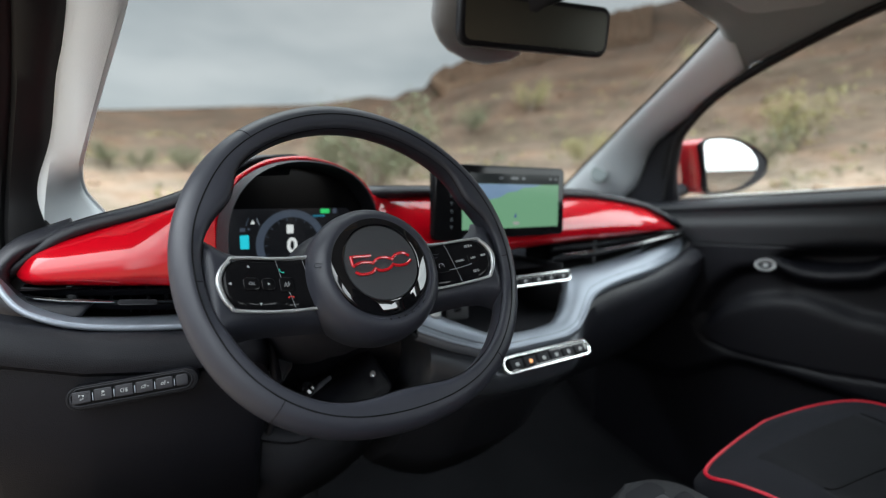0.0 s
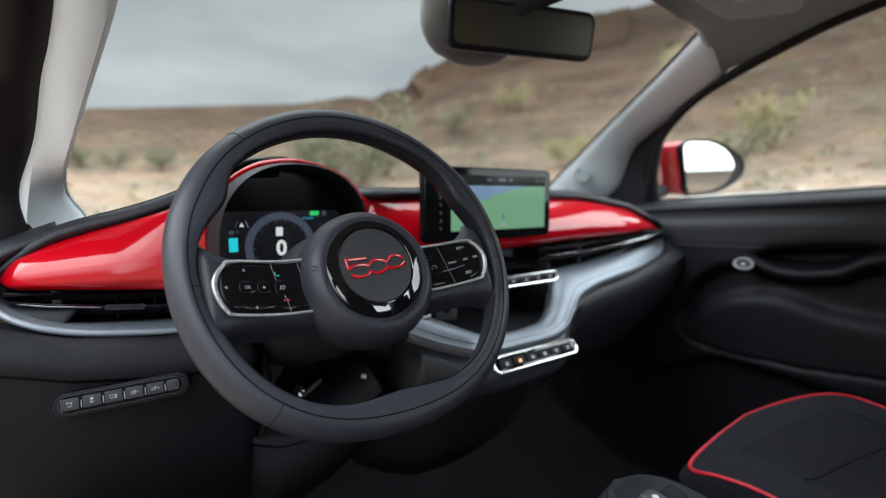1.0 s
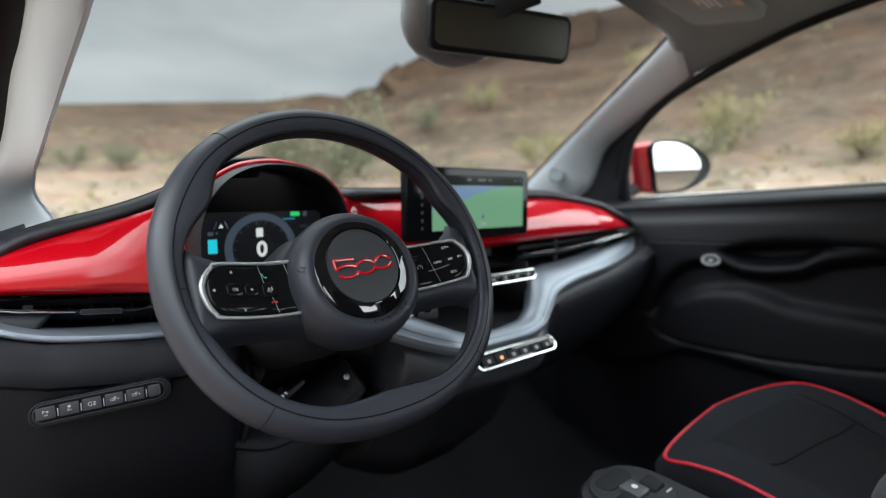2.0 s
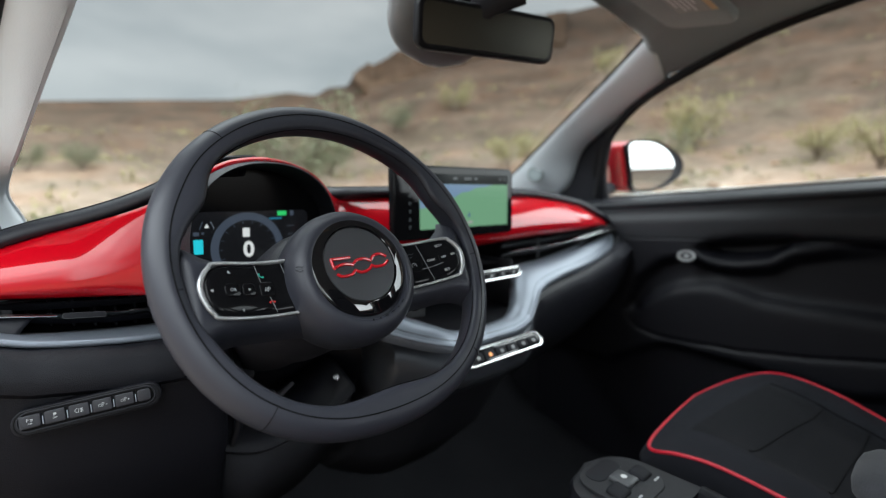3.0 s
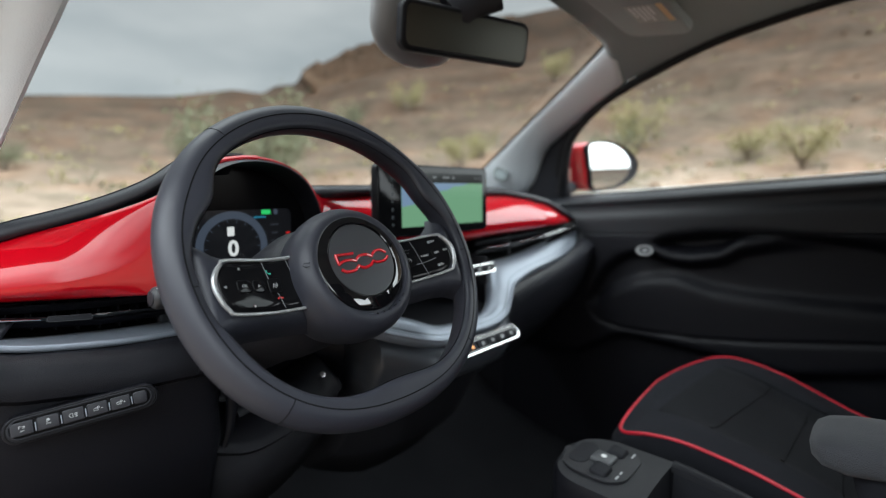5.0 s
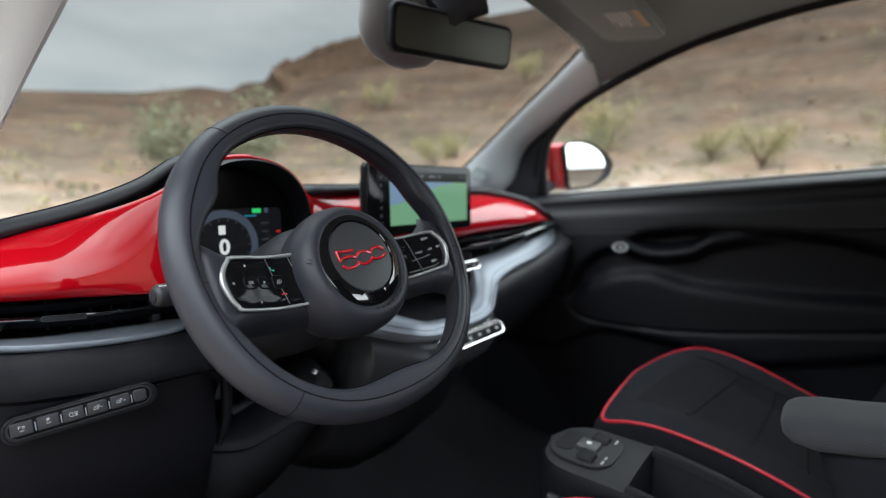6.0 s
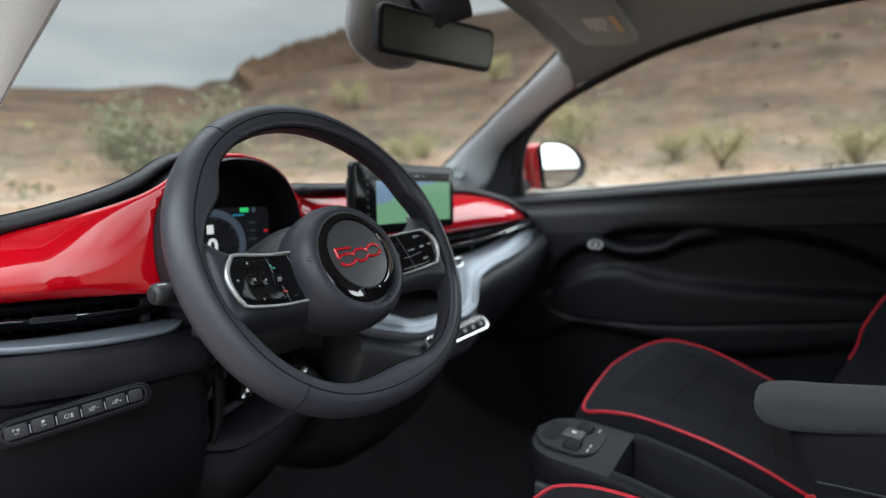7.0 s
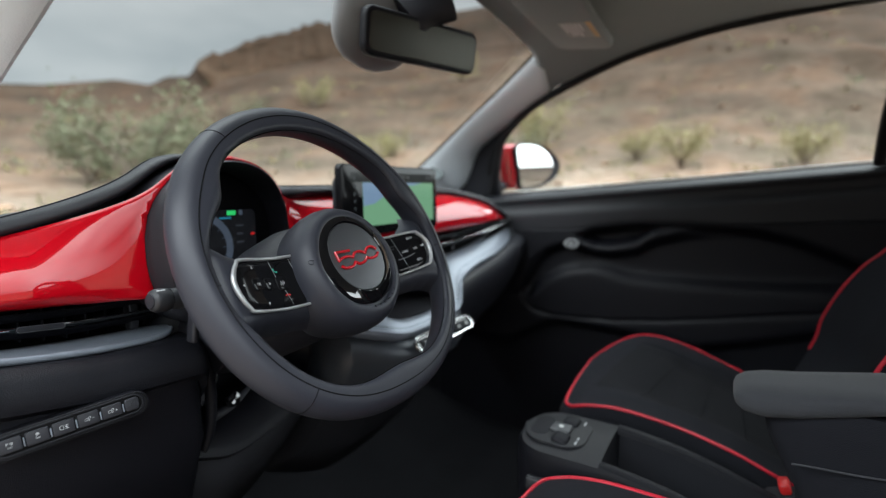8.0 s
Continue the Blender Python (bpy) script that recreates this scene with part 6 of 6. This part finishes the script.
# ---- what the instrument display shows ----
CM = lambda x, z, up=0.0: facing((x, 0.7376 - up, z))
dim_light = glow("dim_text_light", (0.03, 0.035, 0.045), 1.0)
grey_light, white_light = glow("gauge_ring_light", (0.045, 0.06, 0.085), 1.0), glow("white_digit_light", (0.8, 0.85, 0.85), 0.8)
cyan_light, green_light, red_light = glow("cyan_bar_light", (0.02, 0.62, 0.75), 0.9), glow("green_battery_light", (0.03, 0.62, 0.16), 0.9), glow("red_mark_light", (0.7, 0.02, 0.02), 0.7)
part("screen_area", slab(rrect(0.178, 0.083, 0.008, 4), 0.0003, 0, CM(-0.338, 0.966)), glow("screen_backlight", (0.0045, 0.005, 0.0065), 1.0), cluster, "dark grey lit screen area")
ring = [(r * math.cos(a), r * math.sin(a)) for r, span in ((0.050, np.linspace(radians(-35), radians(215), 50)), (0.0395, np.linspace(radians(215), radians(-35), 50))) for a in span]
part("gauge_ring", (lambda n: ([CM(-0.338, 0.956, 0.0006) @ Vector((a, b, 0)) for a, b in ring], [[i, i + 1, 98 - i, 99 - i] for i in range(49)]))(0), grey_light, cluster, "grey-blue power gauge ring")
part("gauge_tick", join(*[slab(rrect(0.0008, 0.004, 0.0003, 2), 0.0003, 0, CM(-0.338, 0.956, 0.0006) @ pose(0.0365 * math.cos(a), 0.0365 * math.sin(a), 0, 0, 0, math.degrees(a) - 90)) for a in np.linspace(radians(-20), radians(200), 12)]), grey_light, cluster)
part("speed_digit", lettering("0", 0.030, CM(-0.338, 0.954, 0.0008), 0.0002, 0.0008), white_light, cluster, "large white zero")
part("gear_mark", slab(rrect(0.0095, 0.0125, 0.001, 2), 0.0003, 0, CM(-0.3405, 0.9785, 0.0006)), white_light, cluster, "white gear mark")
part("charge_bar", slab(rrect(0.0115, 0.019, 0.001, 2), 0.0003, 0, CM(-0.4025, 0.9625, 0.0006)), cyan_light, cluster, "cyan charge level bar")
part("charge_mark", join(slab(rrect(0.007, 0.005, 0.001, 2), 0.0003, 0, CM(-0.4045, 0.9795, 0.0006)), slab(rrect(0.003, 0.003, 0.0008, 2), 0.0003, 0, CM(-0.3965, 0.9800, 0.0006))), grey_light, cluster)
part("car_symbol", slab([(0.003, -0.0025), (0.0, 0.003), (-0.003, -0.0025)], 0.0003, 0, CM(-0.391, 0.9895, 0.0006)), white_light, cluster)
part("lane_symbol", join(tube([CM(-0.391, 0.989, 0.0006) @ Vector(p) for p in ((-0.009, -0.004, 0), (-0.005, 0.006, 0))], 0.0005, seg=5), tube([CM(-0.391, 0.989, 0.0006) @ Vector(p) for p in ((0.009, -0.004, 0), (0.005, 0.006, 0))], 0.0005, seg=5)), grey_light, cluster)
part("battery_symbol", slab(rrect(0.0135, 0.0065, 0.001, 2), 0.0003, 0, CM(-0.2885, 1.0035, 0.0006)), green_light, cluster, "green battery symbol")
part("range_mark", slab(rrect(0.006, 0.0075, 0.002, 3), 0.0003, 0, CM(-0.2735, 1.0035, 0.0006)), grey_light, cluster)
part("mode_line", slab(rrect(0.018, 0.0022, 0.0006, 2), 0.0003, 0, CM(-0.298, 0.9965, 0.0006)), glow("blue_line_light", (0.02, 0.25, 0.40), 0.7), cluster)
for k, z in enumerate((0.985, 0.973, 0.961)):
    part("text_line", slab(rrect(0.012 - 0.002 * (k % 2), 0.002, 0.0006, 2), 0.0003, 0, CM(-0.276, z, 0.0006)), dim_light, cluster)
part("warning_mark", slab(rrect(0.0065, 0.0028, 0.0008, 2), 0.0003, 0, CM(-0.2545, 0.9715, 0.0006)), red_light, cluster, "small red warning light")

# ---- steering column ----
column = thing("steering_column", (-0.34, 0.70, 0.83), "black steering column covers with an ignition housing below the wheel", "steering column")
part("lower_cover", rbox((0.170, 0.150, 0.120), 0.034, pose(-0.330, 0.765, 0.836, -12), 5), PLASTIC, column, "black lower column cover")
km = facing((-0.378, 0.685, 0.789), (0, -1, 0.25)) @ pose(0, 0, 0, 0, 0, 48)
key = part("key_housing", slab(rrect(0.050, 0.026, 0.0125, 8), 0.012, 0.003, km @ pose(0, 0, -0.010)), PLASTIC_SOFT, column, "oval ignition housing")
part("grey_edge", tube([km @ Vector((a, b, 0.002)) for a, b in rrect(0.046, 0.022, 0.0108, 10)], 0.0017, closed=True, seg=8), STALK_GREY, key, "thin grey edge of the housing")
part("release_lever", tube([(-0.325, 0.70, 0.729), (-0.285, 0.70, 0.731), (-0.248, 0.70, 0.732)], [0.0045, 0.004, 0.003], seg=10), PLASTIC_SOFT, column)
part("round_knob", lathe([(0.010, -0.01), (0.0105, 0.0), (0.008, 0.004), (0.001, 0.0055)], 24, facing((-0.338, 0.685, 0.758), (0, -1, 0.5))), GLOSS, column, "small glossy knob")
part("screw_head", lathe([(0.004, -0.012), (0.0048, 0.0), (0.004, 0.003), (0.001, 0.0036)], 16, facing((-0.240, 0.68, 0.760), (-0.2, -1, 0.6))), CHROME, column, "small bright screw head")
part("cover_lug", rbox((0.007, 0.014, 0.034), 0.003, pose(-0.432, 0.605, 0.893, 0, 8, 0)), PLASTIC_SOFT, column, "small grey lug under the stalk")
# trim beside and below the column
part("panel_flange", tube(spline([(-0.396, 0.650, 0.850), (-0.391, 0.652, 0.825), (-0.387, 0.655, 0.786), (-0.391, 0.656, 0.744), (-0.400, 0.660, 0.715)], 20), [0.003 + 0.004 * math.sin(math.pi * k / 19) for k in range(20)], seg=12), PLASTIC, column, "rounded black edge of the knee panel")
lip = spline([(-0.412, 0.660, 0.724), (-0.369, 0.655, 0.709), (-0.327, 0.655, 0.711), (-0.271, 0.660, 0.721), (-0.215, 0.670, 0.742)], 26)
part("knee_trim", sheet([[p + Vector((0, 0.003, -0.008)), p + Vector((0, -0.002, -0.004)), p, p + Vector((0, 0.006, 0.004)), p + Vector((0.0, 0.05, 0.022)), p + Vector((0.0, 0.09, 0.03))] for p in lip]), PLASTIC, column, "curved black trim below the column", sharp=60, thick=0.003)
part("knee_trim", sheet([[p + Vector((0, 0.004, -0.010)), p + Vector((0, 0.03, -0.07)), p + Vector((0, 0.10, -0.16))] for p in lip]), PLASTIC_DARK, column, "matt black knee panel", sharp=60, thick=0.003)
part("height_lever", tube(spline([(-0.366, 0.69, 0.742), (-0.335, 0.69, 0.748), (-0.300, 0.695, 0.764)], 10), [0.007, 0.007, 0.0065, 0.006, 0.0055, 0.005, 0.0045, 0.004, 0.0035, 0.003], seg=10, flat=0.5), PLASTIC_SOFT, column, "flat black adjustment lever")
